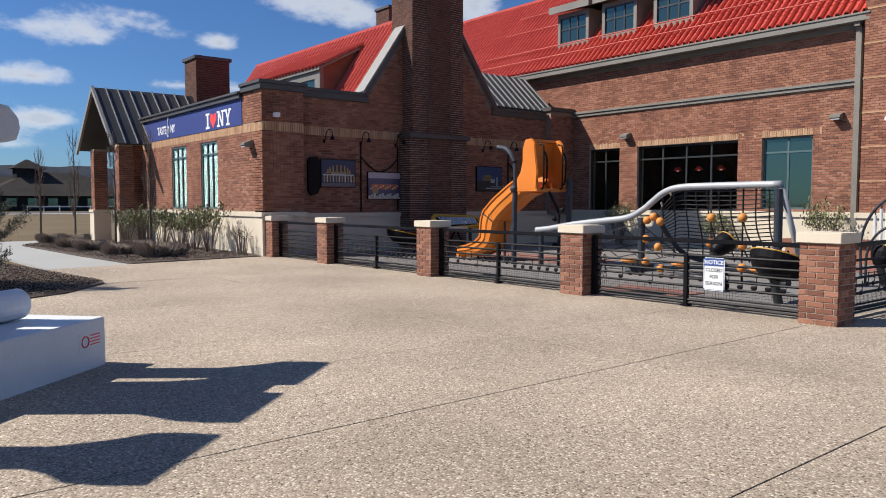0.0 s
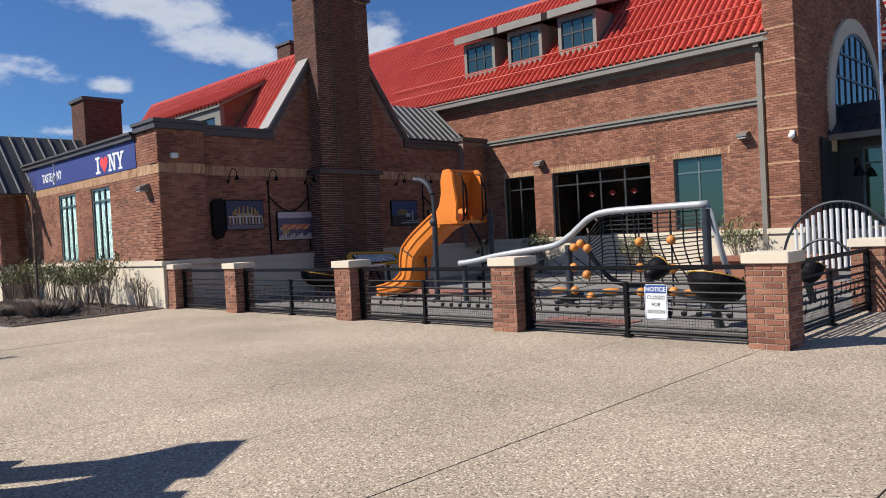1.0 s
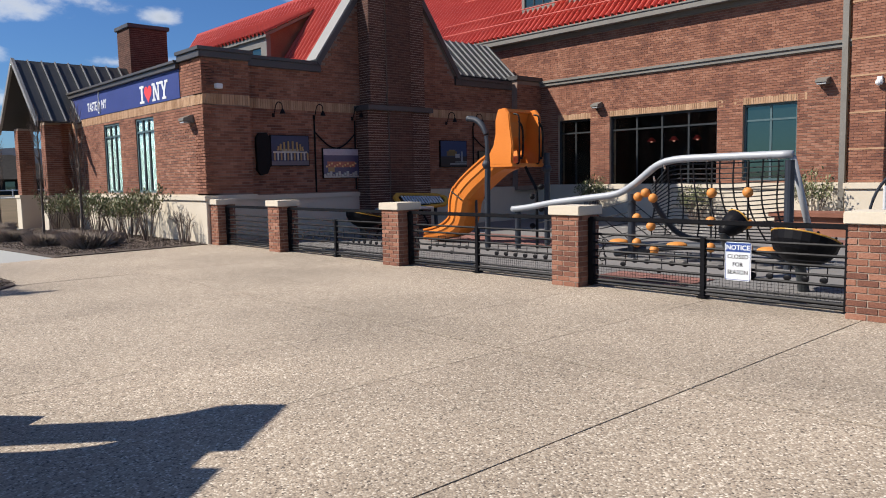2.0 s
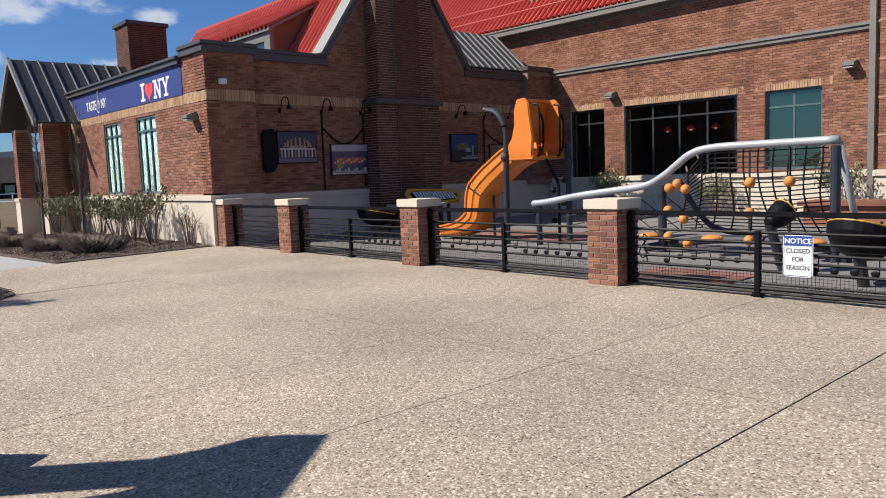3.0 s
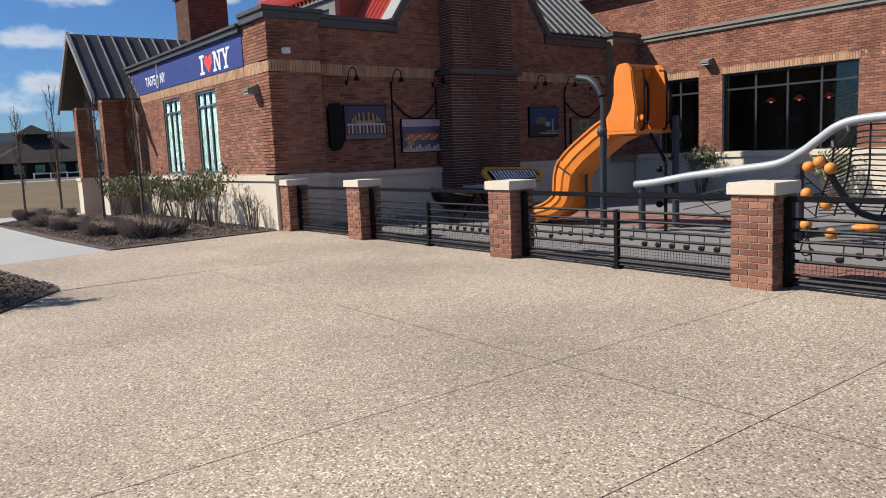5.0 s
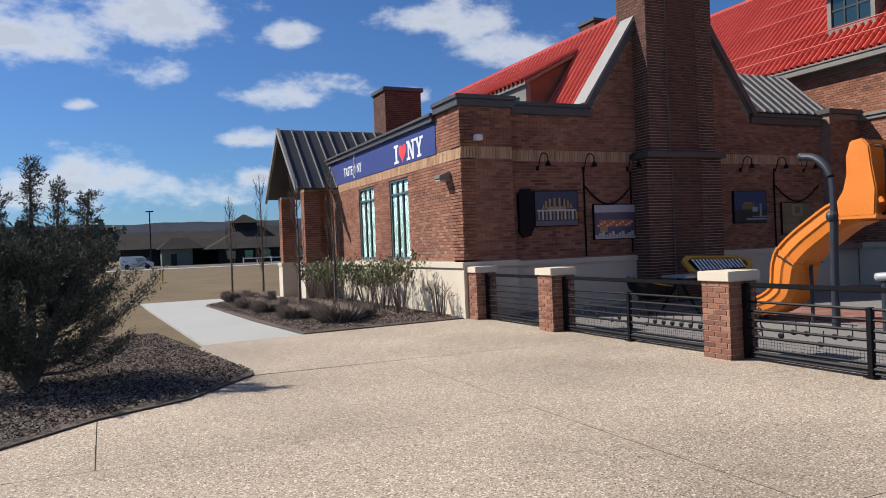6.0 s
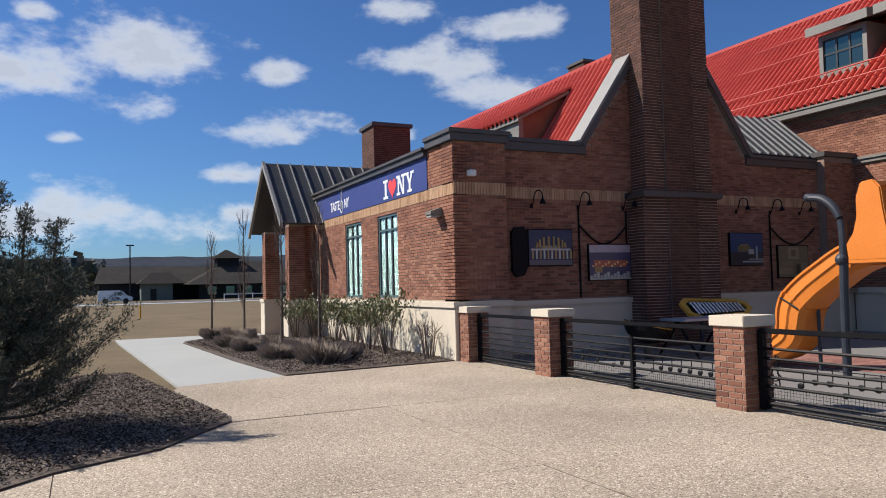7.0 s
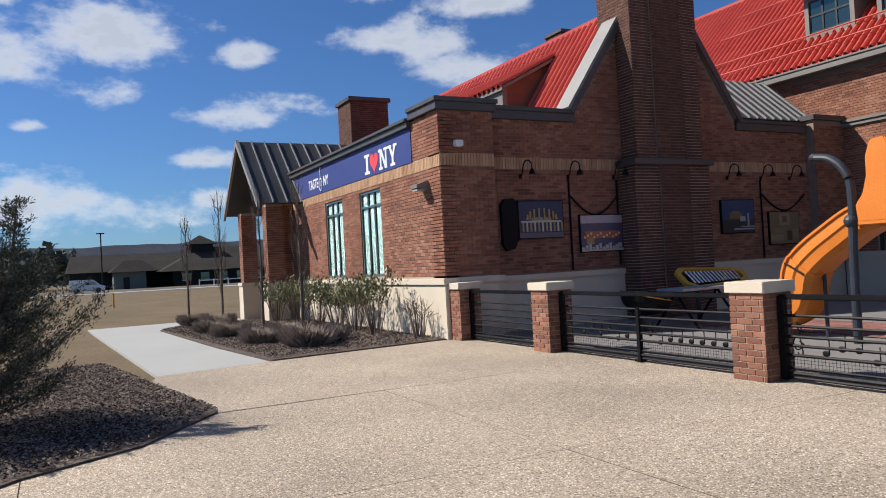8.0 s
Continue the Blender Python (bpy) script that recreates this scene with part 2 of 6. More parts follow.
BRICK_COLS = [(0.125, 0.055, 0.040), (0.20, 0.089, 0.060), (0.26, 0.118, 0.076), (0.33, 0.17, 0.118)]
# chimney and stack bricks: the red brick with shade worked into its colours
SHADE_COLS = [(0.065, 0.035, 0.028), (0.10, 0.052, 0.04), (0.145, 0.075, 0.056)]
M = dict(
    plaza=aggregate("exposed_aggregate"),
    brick=material("red_brick", BRICK_COLS, 0.9, scale=1.2, fine=70, bump=0.35, spread=0.42, island=0.14, spec=0.2),
    brick_piece=material("red_brick_pieces", BRICK_COLS, 0.9, scale=1.2, fine=70, bump=0.35, spread=0.42, random_object=0.17, spec=0.2),
    shade_brick=material("brick_darkened_for_shade", SHADE_COLS, 0.9, scale=1.5, fine=70, bump=0.35, spread=0.42, island=0.14, spec=0.2),
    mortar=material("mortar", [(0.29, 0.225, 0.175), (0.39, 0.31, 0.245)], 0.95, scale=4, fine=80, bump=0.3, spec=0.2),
    # chimney joints, coloured paler to include sky light on the course ledges
    pale_mortar=material("pale_mortar", [(0.42, 0.34, 0.29), (0.56, 0.47, 0.41)], 0.95, scale=1.2, fine=80, bump=0.3, spread=0.6, spec=0.2),
    joint=material("dirty_joint_sealant", [(0.045, 0.038, 0.03), (0.085, 0.07, 0.055)], 0.95, scale=4, fine=60),
    # the wall mortar again, with shade put into a darker colour
    shade_mortar=material("mortar_darkened_for_shade", [(0.19, 0.135, 0.108), (0.27, 0.205, 0.17)], 0.95, scale=4, fine=80, bump=0.3, spec=0.2),
    soldier=material("buff_brick", [(0.30, 0.18, 0.105), (0.40, 0.25, 0.155), (0.46, 0.30, 0.19)], 0.9, scale=4, fine=80, bump=0.3, island=0.15, spec=0.2),
    cast=material("cast_stone", [(0.50, 0.44, 0.345), (0.60, 0.535, 0.43)], 0.8, scale=1.5, fine=45, bump=0.12, spread=0.6),
    tile=material("red_roof_tile", [(0.34, 0.045, 0.032), (0.44, 0.062, 0.042), (0.50, 0.09, 0.065)], 0.38, scale=0.9, fine=25, spread=0.5),
    seam=material("dark_seam_metal", [(0.03, 0.032, 0.036), (0.05, 0.053, 0.057)], 0.5, metal=0.0, scale=1.2, fine=30, spec=0.35),
    navy_roof=material("navy_seam_metal", [(0.012, 0.015, 0.024), (0.022, 0.027, 0.038)], 0.38, metal=0.0, scale=1.2, fine=30, spec=0.35),
    trim=material("taupe_trim_metal", [(0.14, 0.13, 0.115), (0.19, 0.18, 0.16)], 0.5, metal=0.0, scale=2, fine=30),
    dark_trim=material("dark_coping_metal", [(0.045, 0.043, 0.045), (0.07, 0.066, 0.066)], 0.5, scale=2, fine=30),
    iron=material("black_powder_coat", [(0.004, 0.004, 0.005), (0.008, 0.008, 0.010)], 0.5, scale=5, fine=60, spec=0.12),
    post=material("slate_grey_steel", [(0.02, 0.024, 0.033), (0.032, 0.038, 0.05)], 0.45, scale=4, fine=50, spec=0.35),
    orange=material("orange_plastic", [(0.58, 0.165, 0.02), (0.68, 0.21, 0.032)], 0.45, scale=2, fine=40, bump=0.05, spec=0.35),
    ball=material("orange_rubber", [(0.50, 0.18, 0.03), (0.60, 0.24, 0.05)], 0.6, scale=9, fine=60),
    yellow=material("yellow_plastic", [(0.46, 0.235, 0.014), (0.56, 0.30, 0.025)], 0.5, scale=4, fine=40),
    silver=material("silver_paint", [(0.30, 0.315, 0.335), (0.38, 0.395, 0.415)], 0.45, metal=0.1, scale=3, fine=50),
    chrome=material("brushed_steel", [(0.62, 0.63, 0.64), (0.75, 0.76, 0.77)], 0.25, metal=1.0, scale=3, fine=60),
    rope=material("black_rope", [(0.012, 0.012, 0.013), (0.03, 0.03, 0.032)], 0.8, scale=20, fine=90, bump=0.4),
    white=material("white_paint", [(0.62, 0.64, 0.66), (0.70, 0.72, 0.74)], 0.45, scale=2, fine=40),
    letter=material("grey_white_paint", [(0.44, 0.47, 0.50), (0.52, 0.55, 0.58)], 0.5, scale=2, fine=40),
    blue=material("blue_painted_brick", [(0.012, 0.028, 0.155), (0.018, 0.04, 0.20)], 0.6, scale=3, fine=50, bump=0.2),
    red=material("red_paint", [(0.75, 0.045, 0.05), (0.82, 0.06, 0.06)], 0.5, scale=5, fine=50),
    frame=material("bronze_window_frame", [(0.018, 0.022, 0.024), (0.03, 0.035, 0.038)], 0.4, scale=5, fine=40),
    tealframe=material("teal_window_frame", [(0.06, 0.10, 0.11), (0.08, 0.13, 0.14)], 0.4, scale=5, fine=40),
    # near-black colour stands in for unlit rooms
    interior=material("interior_dimmed_by_colour", [(0.012, 0.012, 0.012), (0.03, 0.028, 0.026)], 0.9, scale=1, fine=10),
    blind=material("pale_teal_blind", [(0.58, 0.78, 0.76), (0.66, 0.84, 0.82)], 0.6, scale=1, fine=20),
    concrete=material("pale_concrete", [(0.27, 0.275, 0.265), (0.34, 0.345, 0.33)], 0.85, scale=0.6, fine=70, bump=0.15, spread=0.5),
    yard=material("grey_yard_concrete", [(0.13, 0.125, 0.12), (0.20, 0.19, 0.182)], 0.85, scale=0.8, fine=70, bump=0.15, spread=0.5),
    rib=material("grey_seam_rib", [(0.16, 0.165, 0.17), (0.22, 0.225, 0.23)], 0.4, scale=2, fine=30),
    rake=material("pale_grey_trim", [(0.19, 0.185, 0.175), (0.24, 0.235, 0.225)], 0.5, scale=2, fine=30),
    bright=material("bright_aluminium", [(0.60, 0.61, 0.62), (0.70, 0.71, 0.72)], 0.35, metal=0.2, scale=3, fine=60),
    paver=material("red_paver", [(0.17, 0.075, 0.06), (0.26, 0.12, 0.095)], 0.85, scale=4, fine=70, bump=0.2, random_object=0.2),
    lawn=material("dormant_grass", [(0.08, 0.062, 0.036), (0.135, 0.103, 0.064), (0.185, 0.145, 0.095)], 0.95, scale=0.35, fine=14, bump=0.6, spread=0.5, bump_scale=30, spec=0.1),
    mulch=material("bark_mulch", [(0.028, 0.02, 0.016), (0.075, 0.055, 0.043), (0.16, 0.125, 0.10)], 0.95, scale=6, fine=45, bump=1.0, spread=0.4, bump_scale=40),
    chip=material("bark_chips", [(0.03, 0.021, 0.016), (0.10, 0.075, 0.058), (0.27, 0.22, 0.185)], 0.95, scale=6, fine=45, island=0.35, spec=0.15),
    asphalt=material("asphalt", [(0.045, 0.045, 0.047), (0.075, 0.075, 0.077)], 0.9, scale=0.5, fine=60),
    bark=material("grey_bark", [(0.07, 0.055, 0.045), (0.14, 0.115, 0.10)], 0.9, scale=12, fine=70, bump=0.5),
    twig=material("bare_twigs", [(0.10, 0.07, 0.055), (0.19, 0.145, 0.12)], 0.9, scale=5, fine=40),
    needle=material("juniper_foliage", [(0.04, 0.05, 0.042), (0.075, 0.088, 0.068), (0.14, 0.135, 0.105)], 0.9, scale=1.5, fine=30, island=0.25, spec=0.15),
    leaf=material("laurel_leaves", [(0.07, 0.09, 0.03), (0.14, 0.165, 0.065), (0.24, 0.22, 0.11)], 0.55, scale=5, fine=40, island=0.35),
    straw=material("dry_grass_clump", [(0.22, 0.18, 0.15), (0.36, 0.30, 0.25)], 0.95, scale=5, fine=40, island=0.25, spec=0.1),
    far_roof=material("far_shingles", [(0.04, 0.038, 0.036), (0.06, 0.056, 0.052)], 1.0, scale=0.3, fine=3, spec=0.0),
    far_wall=material("far_siding", [(0.02, 0.023, 0.025), (0.036, 0.04, 0.042)], 1.0, scale=0.3, fine=3, spec=0.0),
    far_pale=material("far_pale_siding", [(0.10, 0.125, 0.12), (0.14, 0.165, 0.155)], 1.0, scale=0.3, fine=3, spec=0.05),
    hill=material("wooded_hill", [(0.030, 0.036, 0.05), (0.05, 0.056, 0.07)], 1.0, scale=0.012, fine=0.12, spec=0.0),
    black=material("black_print", [(0.012, 0.012, 0.014), (0.02, 0.02, 0.022)], 0.6),
    sign_blue=material("sign_blue", [(0.012, 0.05, 0.22), (0.018, 0.06, 0.26)], 0.5),
    flag=material("dark_flag_cloth", [(0.012, 0.014, 0.028), (0.02, 0.024, 0.045)], 0.8, scale=6),
    rubber=material("tyre_rubber", [(0.015, 0.015, 0.015), (0.03, 0.03, 0.03)], 0.9),
)


def glass(name, tint, rough=0.03):
    """Dark reflecting pane: what lies behind it is dim."""
    m = bpy.data.materials.new(name)
    m.use_nodes = True
    b = m.node_tree.nodes["Principled BSDF"]
    b.inputs["Base Color"].default_value = (*tint, 1)
    b.inputs["Roughness"].default_value = rough
    b.inputs["Transmission Weight"].default_value = 1.0
    b.inputs["IOR"].default_value = 1.5
    return m


M["glass"] = glass("grey_glass", (0.55, 0.62, 0.62))
M["teal_glass"] = glass("teal_mirror_glass", (0.3, 0.5, 0.5))
b_ = M["teal_glass"].node_tree.nodes["Principled BSDF"]
b_.inputs["Transmission Weight"].default_value, b_.inputs["Metallic"].default_value = 0.0, 0.85
b_.inputs["Base Color"].default_value = (0.085, 0.135, 0.122, 1)


# ---- mesh helpers ----
def box(bm, x0, x1, y0, y1, z0, z1, m=None):
    vs = [bm.verts.new((x, y, z)) for z in (z0, z1) for x, y in ((x0, y0), (x1, y0), (x1, y1), (x0, y1))]
    if m:
        for v in vs:
            v.co = m @ v.co
    for f in ((3, 2, 1, 0), (4, 5, 6, 7), (0, 1, 5, 4), (1, 2, 6, 5), (2, 3, 7, 6), (3, 0, 4, 7)):
        bm.faces.new([vs[i] for i in f])
    return bm


def boxes(*bs, bevel=0.0):
    bm = bmesh.new()
    for b in bs:
        box(bm, *b)
    if bevel:
        bmesh.ops.bevel(bm, geom=bm.edges[:], offset=bevel, segments=2, affect="EDGES", clamp_overlap=True)
    return bm


def holed(u0, u1, z0, z1, d0, d1, holes, axis):
    """A wall from u0 to u1 and z0 to z1, d0 to d1 thick along axis, with holes (u0, u1, z0, z1) through it: one closed mesh."""
    bm = bmesh.new()
    us = sorted({u0, u1, *[h[i] for h in holes for i in (0, 1)]})
    zs = sorted({z0, z1, *[h[i] for h in holes for i in (2, 3)]})
    grid = {}
    def v(i, j, d):
        if (i, j, d) not in grid:
            u, z = us[i], zs[j]
            grid[i, j, d] = bm.verts.new((u, d, z) if axis == "y" else (d, u, z))
        return grid[i, j, d]
    def solid(i, j):
        if not (0 <= i < len(us) - 1 and 0 <= j < len(zs) - 1):
            return False
        u, z = (us[i] + us[i + 1]) / 2, (zs[j] + zs[j + 1]) / 2
        return not any(h[0] < u < h[1] and h[2] < z < h[3] for h in holes)
    for i in range(len(us) - 1):
        for j in range(len(zs) - 1):
            if not solid(i, j):
                continue
            for d in (d0, d1):
                bm.faces.new((v(i, j, d), v(i + 1, j, d), v(i + 1, j + 1, d), v(i, j + 1, d)))
            for di, dj, e in ((-1, 0, ((i, j), (i, j + 1))), (1, 0, ((i + 1, j), (i + 1, j + 1))), (0, -1, ((i, j), (i + 1, j))), (0, 1, ((i, j + 1), (i + 1, j + 1)))):
                if not solid(i + di, j + dj):
                    bm.faces.new((v(*e[0], d0), v(*e[1], d0), v(*e[1], d1), v(*e[0], d1)))
    bmesh.ops.recalc_face_normals(bm, faces=bm.faces[:])
    return bm


def prism(poly, d0, d1, axis="y", bm=None):
    """A polygon of (u, z), or (x, y) for axis z, drawn out from d0 to d1 along axis."""
    bm = bm or bmesh.new()
    def at(u, v, d):
        return (u, d, v) if axis == "y" else (d, u, v) if axis == "x" else (u, v, d)
    a = [bm.verts.new(at(u, v, d0)) for u, v in poly]
    b = [bm.verts.new(at(u, v, d1)) for u, v in poly]
    n = len(poly)
    bm.faces.new(a)
    bm.faces.new(b[::-1])
    for i in range(n):
        bm.faces.new((a[i], b[i], b[(i + 1) % n], a[(i + 1) % n]))
    bmesh.ops.recalc_face_normals(bm, faces=bm.faces[:])
    return bm


def tube(points, r, bm=None, sides=8, r1=None, caps=True):
    """A round bar along points; r to r1."""
    bm = bm or bmesh.new()
    pts = [Vector(p) for p in points]
    rings, n = [], len(pts)
    up = Vector((0, 0, 1))
    for i, p in enumerate(pts):
        d = (pts[min(i + 1, n - 1)] - pts[max(i - 1, 0)]).normalized()
        ref = up if abs(d.dot(up)) < 0.95 else Vector((1, 0, 0))
        a = d.cross(ref).normalized()
        b = d.cross(a).normalized()
        rad = r if r1 is None else r + (r1 - r) * i / max(1, n - 1)
        rings.append([bm.verts.new(p + a * math.cos(t) * rad + b * math.sin(t) * rad) for t in (2 * math.pi * k / sides for k in range(sides))])
    for q, w in zip(rings, rings[1:]):
        for k in range(sides):
            bm.faces.new((q[k], q[(k + 1) % sides], w[(k + 1) % sides], w[k]))
    if caps:
        bm.faces.new(rings[0][::-1])
        bm.faces.new(rings[-1])
    return bm


def curve_pts(ctrl, n=8):
    """Catmull-Rom through the control points."""
    c = [Vector(p) for p in ctrl]
    c = [2 * c[0] - c[1]] + c + [2 * c[-1] - c[-2]]
    out = []
    for i in range(1, len(c) - 2):
        for k in range(n):
            t = k / n
            a, b, d, e = c[i - 1], c[i], c[i + 1], c[i + 2]
            out.append(0.5 * (2 * b + (d - a) * t + (2 * a - 5 * b + 4 * d - e) * t * t + (3 * b - a - 3 * d + e) * t ** 3))
    return out + [c[-2]]


def ball(bm, c, r, seg=12, sq=(1, 1, 1)):
    m = Matrix.Translation(c) @ Matrix.Diagonal((*[r * s for s in sq], 1))
    bmesh.ops.create_uvsphere(bm, u_segments=seg, v_segments=max(6, seg // 2 + 2), radius=1, matrix=m)
    return bm


def mesh_of(name, bm, mat, smooth=False):
    me = bpy.data.meshes.new(name)
    bm.to_mesh(me)
    bm.free()
    me.materials.append(mat)
    if smooth:
        me.shade_smooth()
    return me


def part(name, bm, mat, parent, label="", smooth=False, kind=""):
    ob = new(name, mesh_of(name, bm, mat, smooth))
    ob.parent = parent
    return tagged(ob, label, kind=kind)


def single(name, bm, mat, label, category, group="", kind="", smooth=False):
    return tagged(new(name, mesh_of(name, bm, mat, smooth)), label, category, group, kind)


def thing(name, label, category, group="", kind="", at=(0, 0, 0)):
    e = new(name)
    e.empty_display_size = 0.2
    e.location = at
    return tagged(e, label, category, group, kind)


def raw(name, verts, faces, mat, parent, label="", kind=""):
    me = bpy.data.meshes.new(name)
    me.from_pydata(verts, [], faces)
    me.materials.append(mat)
    ob = new(name, me)
    ob.parent = parent
    return tagged(ob, label, kind=kind)


BRICK_L, BRICK_H, JOINT, PROUD, HEAD = 0.203, 0.0677, 0.011, 0.009, 0.006
piece_meshes = {}


def brick_piece_mesh(length):
    key = round(length, 3)
    if key not in piece_meshes:
        bm = boxes((-length / 2, length / 2, 0, 0.03, 0, BRICK_H - JOINT), bevel=0.003)
        piece_meshes[key] = mesh_of("brick", bm, M["brick_piece"])
    return piece_meshes[key]


LATE = []       # brick pieces, made last


def brickwork(wall, origin, along, out, length, z0, z1, holes=(), inside=None, near=None, mat="brick"):
    """Courses of bricks, proud of a wall's face. along, out: directions in plan; holes: (u0, u1, z0, z1);
    inside(u, z): the outline; near: (u0, u1, z0, z1), a stretch whose bricks are pieces of their own."""
    o, a, n = Vector(origin), Vector((*along, 0)), Vector((*out, 0))
    verts, faces, pieces = [], [], []
    rows = int((z1 - z0) / BRICK_H + 0.5)
    for i in range(rows):
        zb = z0 + i * BRICK_H
        zt = zb + BRICK_H - JOINT
        zm = (zb + zt) / 2
        u = -BRICK_L / 2 * (i % 2)
        while u < length:
            spans = [(max(0, u), min(length, u + BRICK_L - HEAD))]
            for h in holes:
                if h[2] < zm < h[3]:
                    nxt = []
                    for s in spans:
                        if h[1] <= s[0] or h[0] >= s[1]:
                            nxt.append(s)
                        else:
                            nxt += [q for q in ((s[0], h[0]), (h[1], s[1])) if q[1] - q[0] > 0.02]
                    spans = nxt
            for s0, s1 in spans:
                if s1 - s0 < 0.02 or (inside and not (inside(s0, zm) and inside(s1, zm))):
                    continue
                if near and near[0] < (s0 + s1) / 2 < near[1] and near[2] < zm < near[3] and len(pieces) < 300:
                    pieces.append((o + a * (s0 + s1) / 2 + Vector((0, 0, zb)), s1 - s0))
                    continue
                k = len(verts)
                jit = random.uniform(-0.0015, 0.0025)
                for d in (-0.005, PROUD + jit):
                    for uu, zz in ((s0, zb), (s1, zb), (s1, zt), (s0, zt)):
                        p = o + a * uu + n * d
                        verts.append((p.x, p.y, zz))
                faces += [(k + 4, k + 5, k + 6, k + 7), (k, k + 1, k + 5, k + 4), (k + 1, k + 2, k + 6, k + 5), (k + 2, k + 3, k + 7, k + 6), (k + 3, k, k + 4, k + 7)]
            u += BRICK_L
    if verts:
        raw("brickwork", verts, faces, M[mat], wall, kind="stuff")
    if pieces:
        LATE.append((wall, a, n, pieces))


def lay_pieces():
    for wall, a, n, pieces in LATE:
        rot = Matrix((( -a.x, -n.x, 0, 0), (-a.y, -n.y, 0, 0), (0, 0, 1, 0), (0, 0, 0, 1)))
        if rot.to_3x3().determinant() < 0:
            rot = Matrix(((a.x, -n.x, 0, 0), (a.y, -n.y, 0, 0), (0, 0, 1, 0), (0, 0, 0, 1)))
        for p, length in pieces:
            ob = new("brick", brick_piece_mesh(max(0.02, round(length, 2))))
            ob.matrix_local = Matrix.Translation(p + n * PROUD) @ rot
            ob.parent = wall


def soldiers(parent, origin, along, out, length, z0, z1, proud=0.012):
    """A band of upright buff bricks."""
    o, a, n = Vector(origin), Vector((*along, 0)), Vector((*out, 0))
    verts, faces = [], []
    u = 0
    while u < length - 0.02:
        k = len(verts)
        u1 = min(length, u + 0.0677 - 0.01)
        for d in (-0.005, proud + random.uniform(-0.001, 0.002)):
            for uu, zz in ((u, z0), (u1, z0), (u1, z1), (u, z1)):
                p = o + a * uu + n * d
                verts.append((p.x, p.y, zz))
        faces += [(k + 4, k + 5, k + 6, k + 7), (k, k + 1, k + 5, k + 4), (k + 1, k + 2, k + 6, k + 5), (k + 2, k + 3, k + 7, k + 6), (k + 3, k, k + 4, k + 7)]
        u += 0.0677
    return raw("soldier_course", verts, faces, M["soldier"], parent, "buff soldier-course brick band", kind="stuff")


def text_part(name, words, size, m, mat, parent, depth=0.004, bold=0.0, squeeze=1.0):
    """Raised lettering as a mesh; m places its plane (x along the words, z out)."""
    c = bpy.data.curves.new(name, "FONT")
    c.body, c.size, c.extrude, c.offset = words, size, depth, bold
    c.align_x, c.align_y = "CENTER", "CENTER"
    c.resolution_u = 3
    tmp = bpy.data.objects.new(name, c)
    me = bpy.data.meshes.new_from_object(tmp)
    bpy.data.objects.remove(tmp)
    me.transform(m @ Matrix.Diagonal((squeeze, 1, 1, 1)))
    me.materials.clear()
    me.materials.append(mat)
    ob = new(name, me)
    ob.parent = parent
    return ob


# faces: plane of a -x facing wall at x, with words reading towards -y; and a -y facing wall
def face_west(x, y, z):
    return Matrix(((0, 0, -1, x), (-1, 0, 0, y), (0, 1, 0, z), (0, 0, 0, 1)))


def face_south(x, y, z):
    return Matrix(((1, 0, 0, x), (0, 0, -1, y), (0, 1, 0, z), (0, 0, 0, 1)))


# ---- ground ----
single("ground", boxes((-900, 900, -700, 1500, -0.5, -0.05)), M["lawn"], "tan dormant lawn reaching to the wooded hills", "ground", kind="structure")

plaza = thing("pavement", "sunlit exposed-aggregate concrete plaza with straight joints", "pavement", kind="structure")
XJ = [(-14.0, 0.002), (-3.0, 0.004), (5.39, 0.012), (8.40, 0.002), (9.2, 0.003), (13.4, 0.004), (17.6, 0.004), (22.0, 0.004), (27.0, 0.002)]
YJ = [(-14.0, 0.002), (-8.0, 0.004), (-4.0, 0.004), (-1.6, 0.004), (0.2, 0.003), (2.11, 0.006), (4.27, 0.007), (5.98, 0.004), (7.56, 0.004), (10.6, 0.003), (14.12, 0.006)]
def slab(poly, z1=0.0, z0=-0.12, mat="plaza", name="slab", parent=None):
    bm = prism(poly, z0, z1, "z")
    return part(name, bm, M[mat], parent or plaza)
G = 0.005
for (x0, g0), (x1, g1) in zip(XJ, XJ[1:]):
    for (y0, h0), (y1, h1) in zip(YJ, YJ[1:]):
        if (x0 >= 8.4 and y0 >= 4.2) or (x1 <= 5.5 and y0 >= 10.5):
            continue
        slab([(x0 + g0, y0 + h0), (x1 - g1, y0 + h0), (x1 - g1, y1 - h1), (x0 + g0, y1 - h1)])
# the strip under the fence, and the slabs cut off by the planting bed
for y0, y1 in zip([j[0] for j in YJ[6:]], [j[0] for j in YJ[7:]] + [18.62]):
    slab([(8.40 + G, y0 + G), (9.2, y0 + G), (9.2, y1 - G), (8.40 + G, y1 - G)])
slab([(-0.6, 10.6 + G), (1.74 - G, 10.6 + G), (1.74 - G, 12.45), (1.04, 11.69), (-0.6, 10.7)])
slab([(1.74 + G, 10.6 + G), (5.39 - G, 10.6 + G), (5.39 - 0.008, 14.12 - 0.014), (3.46, 14.12 - 0.022), (2.63, 12.98), (1.74 + G, 12.45)])
slab([(3.46, 14.12 + 0.022), (5.39, 14.12 + 0.012), (8.40 - G, 14.12 + G), (8.40 - G, 18.5), (8.58, 18.54), (5.11, 18.16), (3.33, 17.82), (3.16, 17.2), (3.50, 14.35)])
slab([(-0.62, 10.6 + G), (-14, 10.6 + G), (-14, 11), (-0.62, 10.95)])
